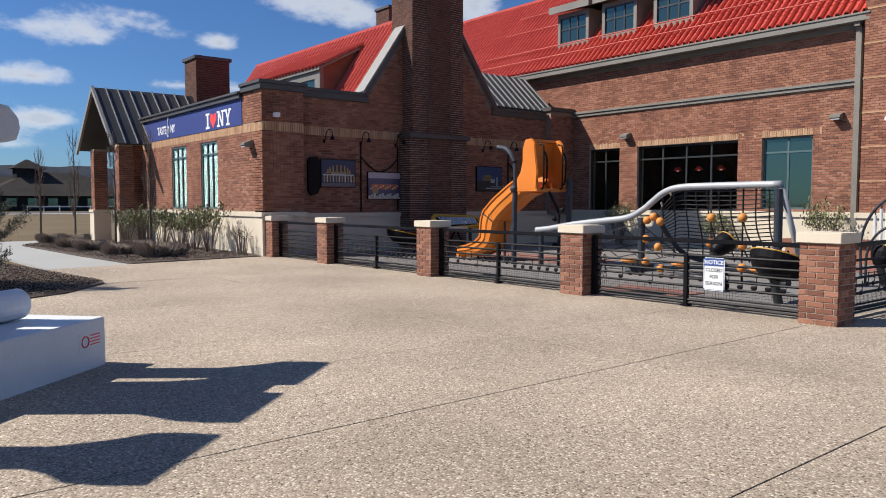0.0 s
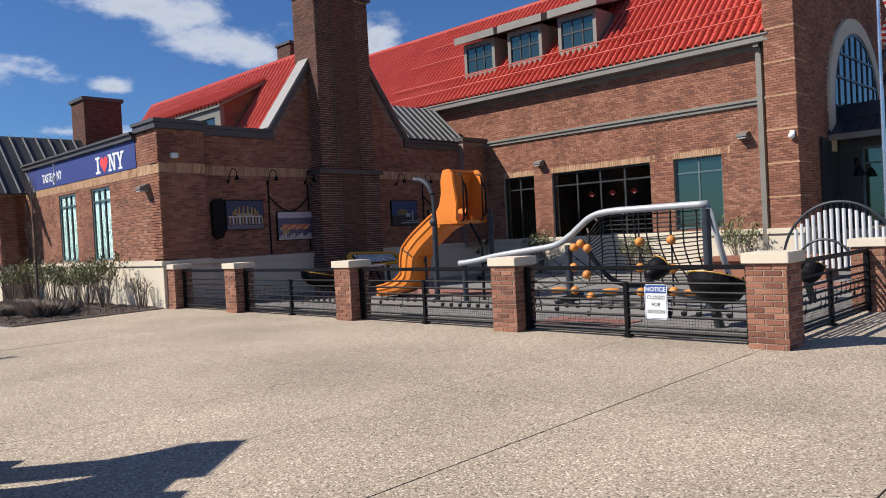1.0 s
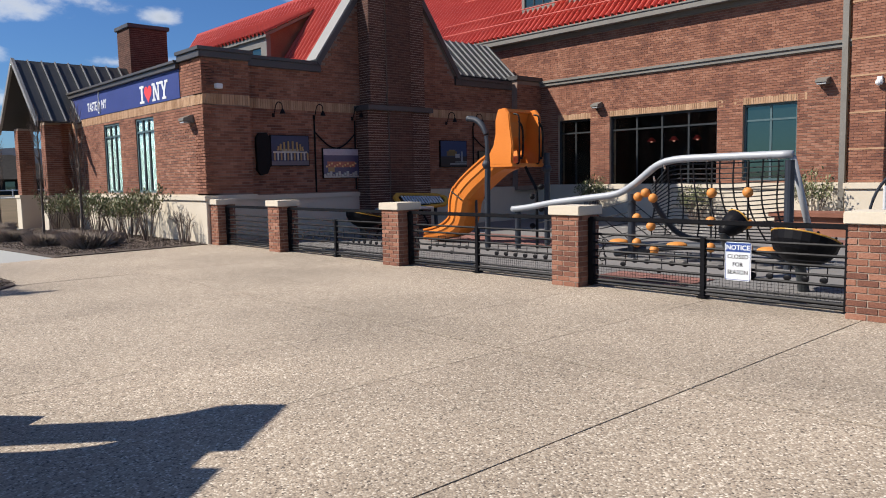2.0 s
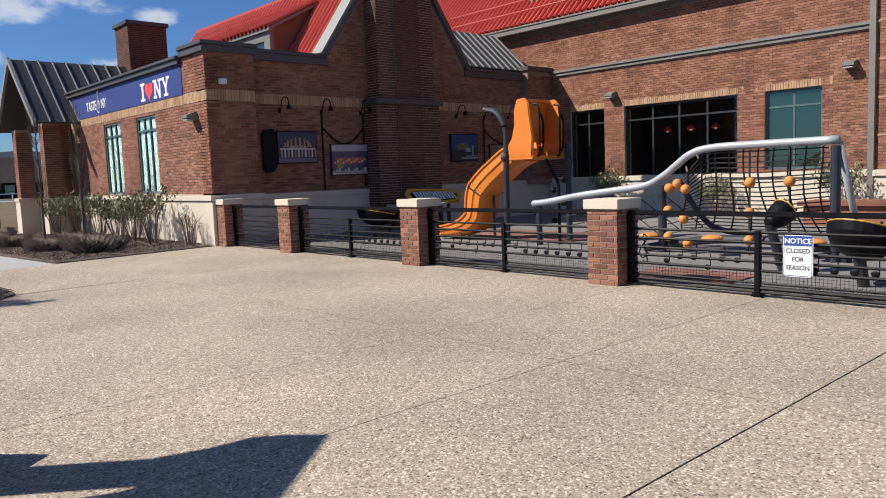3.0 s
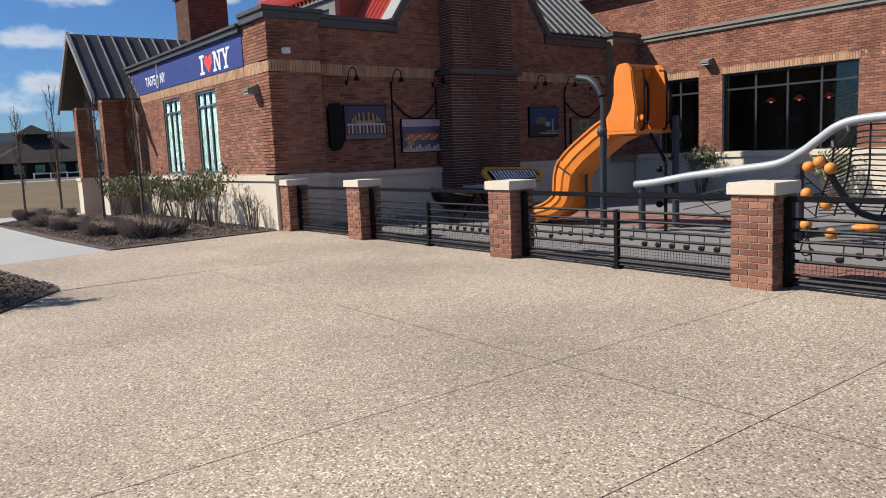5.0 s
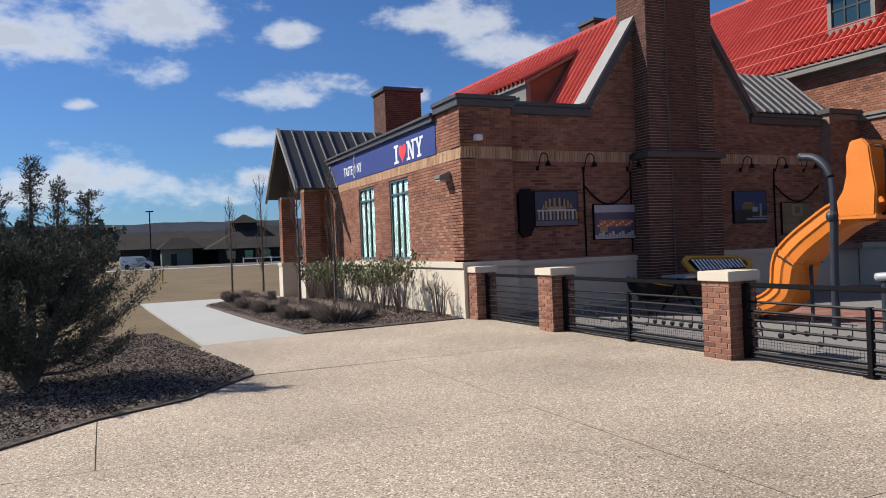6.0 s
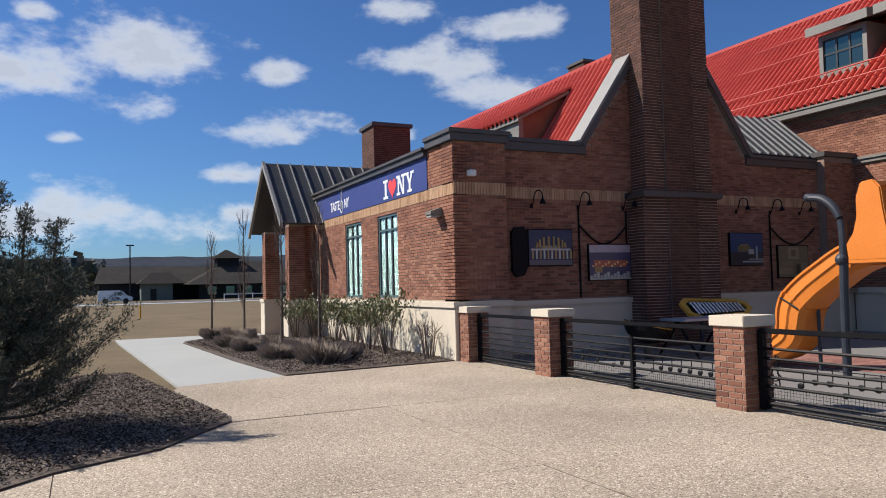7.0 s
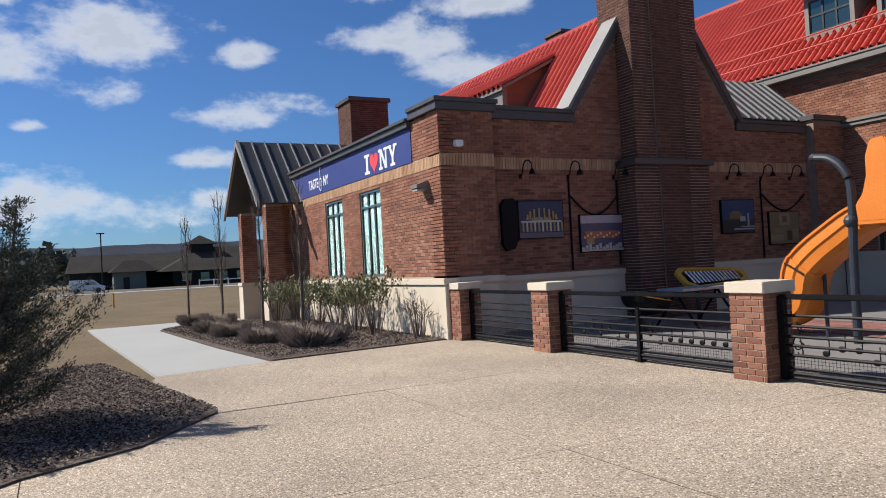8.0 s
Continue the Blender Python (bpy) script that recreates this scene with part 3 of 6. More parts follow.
single("walkway", prism([(3.33, 17.86), (5.11, 18.20), (4.85, 21.4), (4.57, 28.1), (5.45, 29.4), (7.4, 29.9), (7.4, 31.6), (2.9, 31.4), (2.97, 28.5)], -0.1, -0.004, "z"), M["concrete"], "pale smooth concrete walkway beside the planting beds", "walkway", kind="structure")

for x, y0, y1 in ((-3.0, -14.0, 10.6), (5.39, -14.0, 14.1), (8.40, -14.0, 18.4)):
    part("joint_sealant", boxes((x - 0.015, x + 0.015, y0, y1, -0.05, -0.006)), M["joint"], plaza, "dark dirty joint")
part("joint_sealant", boxes((1.725, 1.755, 10.62, 12.44, -0.05, -0.006)), M["joint"], plaza, "dark dirty joint")
part("joint_sealant", boxes((3.50, 8.35, 14.10, 14.148, -0.05, -0.006)), M["joint"], plaza, "dark dirty joint")
for y, x1 in ((-4.0, 22.0), (-1.6, 22.0), (0.2, 22.0), (2.11, 22.0), (4.27, 20.0), (5.98, 8.38), (7.56, 8.38), (10.6, 8.38)):
    part("joint_sealant", boxes((-13.9 if y < 10 else -0.5, x1, y - 0.013, y + 0.013, -0.052, -0.007)), M["joint"], plaza, "dark dirty joint")

# ---- yard inside the fence ----
yard = thing("yard_floor", "grey concrete play yard with red brick paver bands", "pavement", kind="structure")
part("slab", boxes((9.21, 20.9, 4.24, 18.9, -0.12, -0.012)), M["yard"], yard)
paver_mesh = mesh_of("paver", boxes((-0.148, 0.148, -0.148, 0.148, -0.03, 0.0), bevel=0.004), M["paver"])
for x0, y0, nx, ny in ((9.7, 6.9, 3, 5), (13.1, 11.9, 6, 16), (16.2, 5.4, 5, 10)):
    for i in range(nx):
        for j in range(ny):
            p = new("paver", paver_mesh)
            p.parent = yard
            p.location = (x0 + 0.3 * i, y0 + 0.3 * j, 0.004)


# ---- fence pillars ----
PX, PW = 8.64, 0.45
def pillar(x, y, name="fence_pillar"):
    """Brick pier with a cast-stone cap; (x, y): its -x, +y corner."""
    e = thing(name, "red brick fence pillar with pale cast-stone cap", "pillar", "fence pillars", at=(x, y, 0))
    core = part("core", boxes((0.008, PW - 0.008, -PW + 0.008, -0.008, -0.02, 0.945)), M["mortar"], e)
    part("cap", boxes((-0.034, PW + 0.034, -PW - 0.034, 0.034, 0.945, 1.068), bevel=0.008), M["cast"], e, "pale cast-stone cap")
    for i in range(14):
        z = i * BRICK_H
        off = (i % 2) * BRICK_L / 2
        for side in range(4):
            u = -off
            while u < PW - 0.02:
                s0, s1 = max(0.0, u), min(PW, u + BRICK_L - JOINT)
                if PW - s1 < 0.03:
                    s1 = PW
                if side in (1, 3):
                    s0, s1 = max(s0, 0.035), min(s1, PW - 0.035)
                if s1 - s0 > 0.03:
                    L, c = s1 - s0, (s0 + s1) / 2
                    m = {0: pose(0, -c, z, 0, 0, -90), 1: pose(c, -PW, z), 2: pose(PW, -c, z, 0, 0, 90), 3: pose(c, 0, z, 0, 0, 180)}[side]
                    ob = new("brick", brick_piece_mesh(round(L, 2)))
                    ob.parent = e
                    ob.matrix_local = m
                u += BRICK_L
    return e
P_Y = [18.55, 15.775, 11.89, 8.16, 4.43]


# ---- main gabled building ----
WX, CY, FY = 8.62, 18.55, 18.95
hall = thing("gabled_brick_building", "red brick building with steep red tiled roof and blue band", "building", at=(0, 0, 0))
WIN_W = [(21.50, 22.78), (24.0, 25.32)]
W_END = 28.3
wall_w = part("wall", holed(CY, W_END, 1.0, 4.25, WX, WX + 0.3, [(a0, a1, 1.22, 3.23) for a0, a1 in WIN_W], "x"), M["mortar"], hall, "sunlit red brick side wall")
brickwork(wall_w, (WX, W_END, 0), (0, -1), (-1, 0), W_END - CY, 1.2, 3.30,
          holes=[(W_END - a1, W_END - a0, 1.2, 3.24) for a0, a1 in WIN_W], near=(7.3, 9.75, 1.2, 2.9))
brickwork(wall_w, (WX, 19.75, 0), (0, -1), (-1, 0), 1.2, 3.56, 4.36)
soldiers(wall_w, (WX, W_END, 0), (0, -1), (-1, 0), W_END - CY, 3.305, 3.53)
part("plinth", boxes((WX - 0.05, 9.86, CY - 0.05, W_END, -0.05, 1.03), bevel=0.012), M["cast"], hall, "pale cast-stone plinth")
part("plinth_ledge", boxes((WX - 0.09, 9.90, CY - 0.09, W_END, 1.03, 1.16), bevel=0.012), M["cast"], hall, "pale cast-stone ledge")
part("sign_band", boxes((WX - 0.025, WX + 0.01, 19.75, W_END - 0.02, 3.54, 4.27)), M["blue"], hall, "blue painted brick band")
part("coping", boxes((WX - 0.10, WX + 0.4, 19.74, W_END, 4.25, 4.37), (WX - 0.15, WX + 0.4, 19.74, W_END, 4.37, 4.44),
                     (WX - 0.08, 9.88, CY - 0.08, 19.74, 4.38, 4.53), (WX - 0.12, 9.92, CY - 0.12, 19.74, 4.53, 4.62), bevel=0.01), M["dark_trim"], hall, "dark metal parapet coping")
part("flat_roof", boxes((WX + 0.3, 12.2, FY + 0.36, W_END, 4.0, 4.1)), M["dark_trim"], hall)

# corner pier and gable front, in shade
# mortar here is coloured darker to deepen the shade on these faces
pier = part("wall", boxes((WX, 9.82, CY, CY + 0.5, 1.0, 4.4)), M["shade_mortar"], hall, "brick corner pier")
brickwork(pier, (WX, CY, 0), (1, 0), (0, -1), 9.82 - WX, 1.2, 3.30)
brickwork(pier, (WX, CY, 0), (1, 0), (0, -1), 9.82 - WX, 3.56, 4.38)
soldiers(pier, (WX, CY, 0), (1, 0), (0, -1), 9.82 - WX, 3.31, 3.55)
GC, GS, GH, GZ = 14.63, 1.44, 2.5, 4.56        # gable centre, slope, shoulder height
def gable_top(x):
    return GZ + GS * max(0.0, GH - abs(x - GC))
outline = [(9.8, 1.0), (20.97, 1.0), (20.97, GZ), (GC + GH, GZ), (GC, GZ + GS * GH), (GC - GH, GZ), (9.8, GZ)]
front = part("wall", prism(outline, FY, FY + 0.35, "y"), M["shade_mortar"], hall, "shaded red brick gable front")
brickwork(front, (9.8, FY, 0), (1, 0), (0, -1), 20.97 - 9.8, 1.15, 3.30, holes=[(3.6, 5.7, 0, 9)], near=(0.1, 2.4, 1.2, 3.0))
brickwork(front, (9.8, FY, 0), (1, 0), (0, -1), 20.97 - 9.8, 3.53, 8.2, holes=[(3.75, 5.6, 0, 9)], inside=lambda u, z: z < gable_top(9.8 + u) - 0.05)
soldiers(front, (9.8, FY, 0), (1, 0), (0, -1), 3.5, 3.305, 3.55)
soldiers(front, (15.6, FY, 0), (1, 0), (0, -1), 4.05, 3.305, 3.55)
for a0, a1 in ((9.8, 13.3), (15.5, 20.97)):
    part("plinth", boxes((a0, a1, FY - 0.06, FY + 0.3, -0.05, 1.0), bevel=0.01), M["cast"], hall, "pale cast-stone plinth")
    part("plinth_ledge", boxes((a0, a1, FY - 0.10, FY + 0.3, 1.0, 1.12), bevel=0.01), M["cast"], hall, "pale cast-stone ledge")
bm = bmesh.new()
t = 0.16
for s in (-1, 1):
    lo, hi = (GC + s * (GH + 0.05), GZ - 0.02), (GC, GZ + GS * GH)
    prism([(lo[0], lo[1]), (hi[0], hi[1] + 0.02), (hi[0], hi[1] + 0.3), (lo[0] + s * 0.12, lo[1] + 0.12)], FY - 0.10, FY + 0.40, "y", bm)
part("rake_trim", bm, M["rake"], hall, "grey metal gable coping")
# dark strip over the coping's front: the unlit side painted in
bm = bmesh.new()
for s in (-1, 1):
    lo, hi = (GC + s * (GH + 0.05), GZ - 0.05), (GC, GZ + GS * GH - 0.03)
    prism([(lo[0], lo[1]), (hi[0], hi[1]), (hi[0], hi[1] + 0.27), (lo[0] + s * 0.10, lo[1] + 0.11)], FY - 0.125, FY - 0.102, "y", bm)
part("rake_fascia", bm, M["dark_trim"], hall, "front face of the coping, its shade put in as a dark strip")
# front coping, its dark lower box deepened to take in the shadow beneath
for a0, a1 in ((9.85, GC - GH + 0.02), (GC + GH - 0.02, 19.7)):
    part("coping", boxes((a0, a1, FY - 0.07, FY + 0.40, GZ - 0.22, GZ - 0.04), (a0, a1, FY - 0.10, FY + 0.42, GZ - 0.04, GZ + 0.05), bevel=0.01), M["dark_trim"], hall, "dark metal parapet coping")

# chimney on the gable front
chim = part("chimney", boxes((13.45, 15.42, 18.45, 19.5, 3.4, 8.6), (13.3, 15.53, 18.4, 19.2, 0, 3.36)), M["pale_mortar"], hall, "tall dark red brick chimney")
part("pilaster", boxes((14.0, 14.86, 18.39, 18.44, 3.5, 8.55), (14.0, 14.86, 18.34, 18.39, 0.0, 3.36)), M["shade_mortar"], hall, "raised brick panel of the chimney")
brickwork(chim, (14.0, 18.39, 0), (1, 0), (0, -1), 0.86, 3.5, 8.55, mat="shade_brick")
brickwork(chim, (14.0, 18.34, 0), (1, 0), (0, -1), 0.86, 0.0, 3.36, mat="shade_brick")
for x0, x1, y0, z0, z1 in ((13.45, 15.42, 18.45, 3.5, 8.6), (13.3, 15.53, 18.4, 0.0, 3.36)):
    brickwork(chim, (x0, y0, 0), (1, 0), (0, -1), x1 - x0, z0, z1, mat="shade_brick")
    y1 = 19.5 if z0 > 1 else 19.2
    brickwork(chim, (x0, y1, 0), (0, -1), (-1, 0), y1 - y0, z0, z1, mat="shade_brick")
    brickwork(chim, (x1, y0, 0), (0, 1), (1, 0), 0.9, z0, z1, mat="shade_brick")
part("chimney_cap", boxes((13.38, 15.49, 18.32, 19.57, 8.6, 8.72), bevel=0.012), M["dark_trim"], hall, "dark coping of the chimney")
part("chimney_ledge", boxes((13.22, 15.60, 18.27, 19.3, 3.36, 3.50), bevel=0.012), M["dark_trim"], hall, "dark ledge of the chimney")


def tiled_slope(parent, y0, y1, x0, z0, x1, z1, pitch=0.23, row=0.46, name="roof", flip=False):
    """Rounded red roof tiles in rows, running up from (x0, z0) to (x1, z1), laid side by side along y."""
    verts, faces = [], []
    run = math.hypot(x1 - x0, z1 - z0)
    dx, dz = (x1 - x0) / run, (z1 - z0) / run
    nx, nz = (-dz, dx) if dx > 0 else (dz, -dx)
    rows, cols = max(1, round(run / row)), max(1, round((y1 - y0) / pitch))
    prof = [(0, 0.0), (0.26, 0.0), (0.33, 0.06), (0.48, 0.10), (0.68, 0.097), (0.84, 0.05), (0.9, 0.0), (1.0, 0.0)]
    for r in range(rows):
        a, b = r * run / rows, (r + 1) * run / rows + 0.03
        base = len(verts)
        line = [(y0 + (c + p) * (y1 - y0) / cols, h) for c in range(cols) for p, h in prof[:-1]] + [(y1, 0)]
        for s, lift in ((a, 0.014), (b, 0.0)):
            for y, h in line:
                verts.append((x0 + dx * s + nx * (h + lift), y, z0 + dz * s + nz * (h + lift)))
        for y, h in line:       # the butt end of each row
            verts.append((x0 + dx * a + nx * (h - 0.03), y, z0 + dz * a + nz * (h - 0.03)))
        n = len(line)
        for i in range(n - 1):
            faces.append((base + i, base + i + 1, base + n + i + 1, base + n + i))
            faces.append((base + 2 * n + i, base + 2 * n + i + 1, base + i + 1, base + i))
    return raw(name, verts, faces, M["tile"], parent, "bright red rounded roof tiles", kind="stuff")


def seam_slope(parent, p00, p10, p01, p11, count, mat="seam", name="roof", thick=0.06):
    """Standing-seam metal: p00-p10 the eave, p01-p11 the ridge; count panels with upright seams."""
    a, b, c, d = (Vector(p) for p in (p00, p10, p01, p11))
    n = (b - a).cross(c - a).normalized()
    if n.z < 0:
        n = -n
    bm = bmesh.new()
    vs = [bm.verts.new(p) for p in (a, b, d, c)] + [bm.verts.new(p - n * thick) for p in (a, b, d, c)]
    for f in ((0, 1, 2, 3), (7, 6, 5, 4), (0, 4, 5, 1), (1, 5, 6, 2), (2, 6, 7, 3), (3, 7, 4, 0)):
        bm.faces.new([vs[i] for i in f])
    bmesh.ops.recalc_face_normals(bm, faces=bm.faces[:])
    roof = part(name, bm, M[mat], parent, "dark standing-seam metal roof")
    w = (b - a).normalized() * 0.016
    for i in range(count + 1):
        f = i / count
        lo, hi = a.lerp(b, f), c.lerp(d, f)
        sm = bmesh.new()
        q = [sm.verts.new(p - n * 0.01) for p in (lo - w, lo + w, hi + w, hi - w)] + [sm.verts.new(p + n * 0.05) for p in (lo - w, lo + w, hi + w, hi - w)]
        for g in ((3, 2, 1, 0), (4, 5, 6, 7), (0, 1, 5, 4), (1, 2, 6, 5), (2, 3, 7, 6), (3, 0, 4, 7)):
            sm.faces.new([q[k] for k in g])
        bmesh.ops.recalc_face_normals(sm, faces=sm.faces[:])
        part("seam", sm, M["rib" if mat == "seam" else mat], roof)
    return roof


# red roof behind the gable front
RX, RZ = 14.40, 7.30
tiled_slope(hall, FY + 0.35, 31.0, 11.86, 3.65, RX, RZ)
tiled_slope(hall, FY + 0.35, 31.0, 17.4, 3.65, RX + 0.45, RZ)
part("ridge", boxes((RX - 0.1, RX + 0.55, FY + 0.36, 31.0, RZ - 0.05, RZ + 0.09), bevel=0.03), M["tile"], hall, "red ridge tiles")
part("back_wall", boxes((WX + 0.3, 20.6, 31.0, 31.3, 0, 4.4)), M["mortar"], hall)
# shed dormer on the left slope
part("dormer", prism([(12.40, 4.40), (13.98, 6.68), (13.98, 6.60), (12.40, 5.82)], 21.9, 27.0, "y"), M["brick"], hall, "brick-sided shed dormer")
tiled_slope(hall, 21.7, 27.3, 12.12, 5.80, 14.05, 6.80, name="dormer_roof")
part("dormer_soffit", prism([(12.16, 5.70), (14.0, 6.66), (14.0, 6.76), (12.16, 5.80)], 21.75, 27.25, "y"), M["trim"], hall, "grey metal dormer edge")
part("dormer_fascia", boxes((12.24, 12.38, 21.86, 27.05, 5.46, 5.78), (12.24, 12.38, 21.86, 27.05, 4.3, 4.9), (12.24, 12.38, 21.86, 22.2, 4.9, 5.46), (12.24, 12.38, 23.3, 23.6, 4.9, 5.46), (12.24, 12.38, 25.2, 25.5, 4.9, 5.46)), M["trim"], hall)
part("dormer_window", boxes((12.30, 12.34, 22.2, 26.9, 4.9, 5.46)), M["teal_glass"], hall)
# rear brick stack
st = part("chimney", boxes((10.98, 12.33, 29.2, 30.4, 4.0, 7.0)), M["shade_mortar"], hall, "square brick chimney stack")
brickwork(st, (10.98, 29.2, 0), (1, 0), (0, -1), 1.35, 4.3, 7.0, mat="shade_brick")
brickwork(st, (10.98, 30.4, 0), (0, -1), (-1, 0), 1.2, 4.3, 7.0, mat="shade_brick")
rs = part("chimney", boxes((23.05, 24.6, 33.4, 34.6, 4.0, 11.72)), M["shade_mortar"], hall, "brick chimney stack behind the roofs")
brickwork(rs, (23.05, 33.4, 0), (1, 0), (0, -1), 1.55, 8.0, 11.7, mat="shade_brick")
brickwork(rs, (23.05, 34.6, 0), (0, -1), (-1, 0), 1.2, 8.0, 11.7, mat="shade_brick")
part("chimney_cap", boxes((22.97, 24.68, 33.32, 34.68, 11.72, 11.86), bevel=0.015), M["dark_trim"], hall)
part("chimney_cap", boxes((10.90, 12.41, 29.12, 30.48, 7.0, 7.14), bevel=0.015), M["dark_trim"], hall)
# low metal roof and end pier beside the wing
seam_slope(hall, (17.2, FY + 0.1, GZ + 0.13), (20.2, FY + 0.1, GZ + 0.13), (17.2, FY + 1.6, GZ + 1.5), (20.2, FY + 1.6, GZ + 1.5), 10)
ep = part("wall", boxes((19.75, 20.97, FY - 0.25, FY, 1.0, GZ + 0.1)), M["shade_mortar"], hall, "brick end pier")
brickwork(ep, (19.75, FY - 0.25, 0), (1, 0), (0, -1), 1.2, 1.15, GZ)
part("coping", boxes((19.68, 20.97, FY - 0.33, FY + 0.3, GZ + 0.1, GZ + 0.24), bevel=0.01), M["dark_trim"], hall)


def west_window(y0, y1, z0, z1, parent, x, rows, cols, mat_frame, mat_pane, back, depth=0.12, transom=None, name="window"):
    """A window in a wall facing -x: frame bars, panes, a dim backing behind."""
    w = part(name, boxes((x + depth - 0.03, x + depth + 0.05, y0, y0 + 0.06, z0, z1), (x + depth - 0.03, x + depth + 0.05, y1 - 0.06, y1, z0, z1),
                         (x + depth - 0.03, x + depth + 0.05, y0 + 0.06, y1 - 0.06, z0, z0 + 0.06), (x + depth - 0.03, x + depth + 0.05, y0 + 0.06, y1 - 0.06, z1 - 0.06, z1)), M[mat_frame], parent)
    ys_ = [y0 + 0.06 + (y1 - y0 - 0.12) * i / cols for i in range(cols + 1)]
    zs_ = [z0 + 0.06] + ([transom] if transom else [z0 + 0.06 + (z1 - z0 - 0.12) * i / rows for i in range(1, rows)]) + [z1 - 0.06]
    for yy in ys_[1:-1]:
        hw = 0.042 if back == "blind" else 0.028
        part("mullion", boxes((x + depth - 0.02, x + depth + 0.025, yy - hw, yy + hw, z0 + 0.06, z1 - 0.06)), M["frame" if back == "blind" else mat_frame], w)
    for zz in zs_[1:-1]:
        part("transom", boxes((x + depth - 0.024, x + depth + 0.036, y0 + 0.06, y1 - 0.06, zz - 0.025, zz + 0.025)), M[mat_frame], w)
    for a0, a1 in zip(ys_, ys_[1:]):
        for b0, b1 in zip(zs_, zs_[1:]):
            g = part("pane", boxes((x + depth, x + depth + 0.008, a0, a1, b0, b1)), M[mat_pane], w)
            g.visible_shadow = False
    if back:
        part("backing", boxes((x + depth + (0.014 if back == "blind" else 0.16), x + depth + (0.03 if back == "blind" else 0.2), y0 + 0.01, y1 - 0.01, z0 + 0.01, z1 - 0.01)), M[back], w)
    return w


for a0, a1 in WIN_W:
    west_window(a0, a1, 1.22, 3.23, hall, WX, 2, 3, "tealframe", "glass", "blind", depth=0.045, transom=2.86)

# lettering of the sign band
sign = thing("painted_sign", "white and red lettering painted on the blue brick band", "sign")
def slab_letter(shapes, y, z, h, w):
    """Slab-serif capital from rectangles and slanted strokes in a unit box; u runs towards -y."""
    bm = bmesh.new()
    for k, q in enumerate(shapes):
        prism([(y - u * w, z + v * h) for u, v in q], WX - 0.031 - 0.0006 * k, WX - 0.024, "x", bm)
    part("lettering", bm, M["white"], sign, "white slab-serif capital")


def bar(u0, u1, v0, v1):
    return [(u0, v0), (u1, v0), (u1, v1), (u0, v1)]


slab_letter([bar(0.3, 0.7, 0, 1), bar(0, 1, 0, 0.14), bar(0, 1, 0.86, 1)], 22.29, 3.60, 0.46, 0.30)
slab_letter([bar(0.13, 0.29, 0, 1), bar(0.71, 0.87, 0, 1), [(0.13, 1), (0.36, 1), (0.87, 0), (0.66, 0)], bar(0, 0.42, 0, 0.13), bar(0, 0.3, 0.87, 1), bar(0.58, 1, 0.87, 1)], 21.44, 3.60, 0.46, 0.52)
slab_letter([bar(0.4, 0.6, 0, 0.5), [(0.1, 1), (0.32, 1), (0.6, 0.42), (0.42, 0.38)], [(0.9, 1), (0.7, 1), (0.42, 0.42), (0.58, 0.38)], bar(0.25, 0.75, 0, 0.13), bar(0, 0.42, 0.87, 1), bar(0.6, 1, 0.87, 1)], 20.92, 3.60, 0.46, 0.50)
hp = [(16 * math.sin(a) ** 3, 13 * math.cos(a) - 5 * math.cos(2 * a) - 2 * math.cos(3 * a) - math.cos(4 * a)) for a in (2 * math.pi * k / 40 for k in range(40))]
part("heart", prism([(21.72 - u * 0.0155, 3.84 + v * 0.0155) for u, v in hp], WX - 0.031, WX - 0.024, "x"), M["red"], sign, "red heart")
text_part("lettering", "TASTE", 0.36, face_west(WX - 0.027, 26.18, 3.83), M["white"], sign, 0.003, 0.008, 0.85)
text_part("lettering", "NY", 0.36, face_west(WX - 0.027, 25.13, 3.83), M["white"], sign, 0.003, 0.008, 0.85)
bm = tube([(WX - 0.03, 25.55 + 0.11 * math.cos(a), 3.77 + 0.17 * math.sin(a)) for a in (2 * math.pi * k / 20 for k in range(21))], 0.018, sides=6)
tube([(WX - 0.03, 25.55, 3.72), (WX - 0.03, 25.53, 4.26)], 0.02, bm, 6)
part("emblem", bm, M["white"], sign)

# entrance porch with the steep metal roof
porch = thing("entrance_porch", "brick entrance porch with steep dark standing-seam gable roof", "porch")
EX, EY, EZ = 7.33, 29.65, 5.60
seam_slope(porch, (EX, EY - 2.3, 3.46), (14.0, EY - 2.3, 3.46), (EX, EY, EZ), (14.0, EY, EZ), 16)
seam_slope(porch, (EX, EY + 2.3, 3.46), (14.0, EY + 2.3, 3.46), (EX, EY, EZ), (14.0, EY, EZ), 16)
bm = bmesh.new()
for s in (-1, 1):
    prism([(EY + s * 2.38, 3.28), (EY, EZ - 0.14), (EY, EZ + 0.06), (EY + s * 2.38, 3.46)], EX - 0.08, EX, "x", bm)
part("barge_board", bm, M["rake"], porch, "pale metal gable edge")
gw = part("wall", prism([(28.0, 0.0), (31.3, 0.0), (31.3, 3.6), (EY, 5.2), (28.0, 3.6)], 9.2, 9.4, "x"), M["brick"], porch)
for y0 in (27.75, 31.0):
    col = part("column", boxes((7.62, 8.1, y0, y0 + 0.45, 1.0, 3.45)), M["mortar"], porch, "brick porch column")
    brickwork(col, (7.62, y0 + 0.45, 0), (0, -1), (-1, 0), 0.45, 1.15, 3.4)
    brickwork(col, (7.62, y0, 0), (1, 0), (0, -1), 0.48, 1.15, 3.4)
    part("column_base", boxes((7.55, 8.17, y0 - 0.07, y0 + 0.52, -0.05, 1.04), (7.52, 8.2, y0 - 0.1, y0 + 0.55, 1.04, 1.15), bevel=0.01), M["cast"], porch)
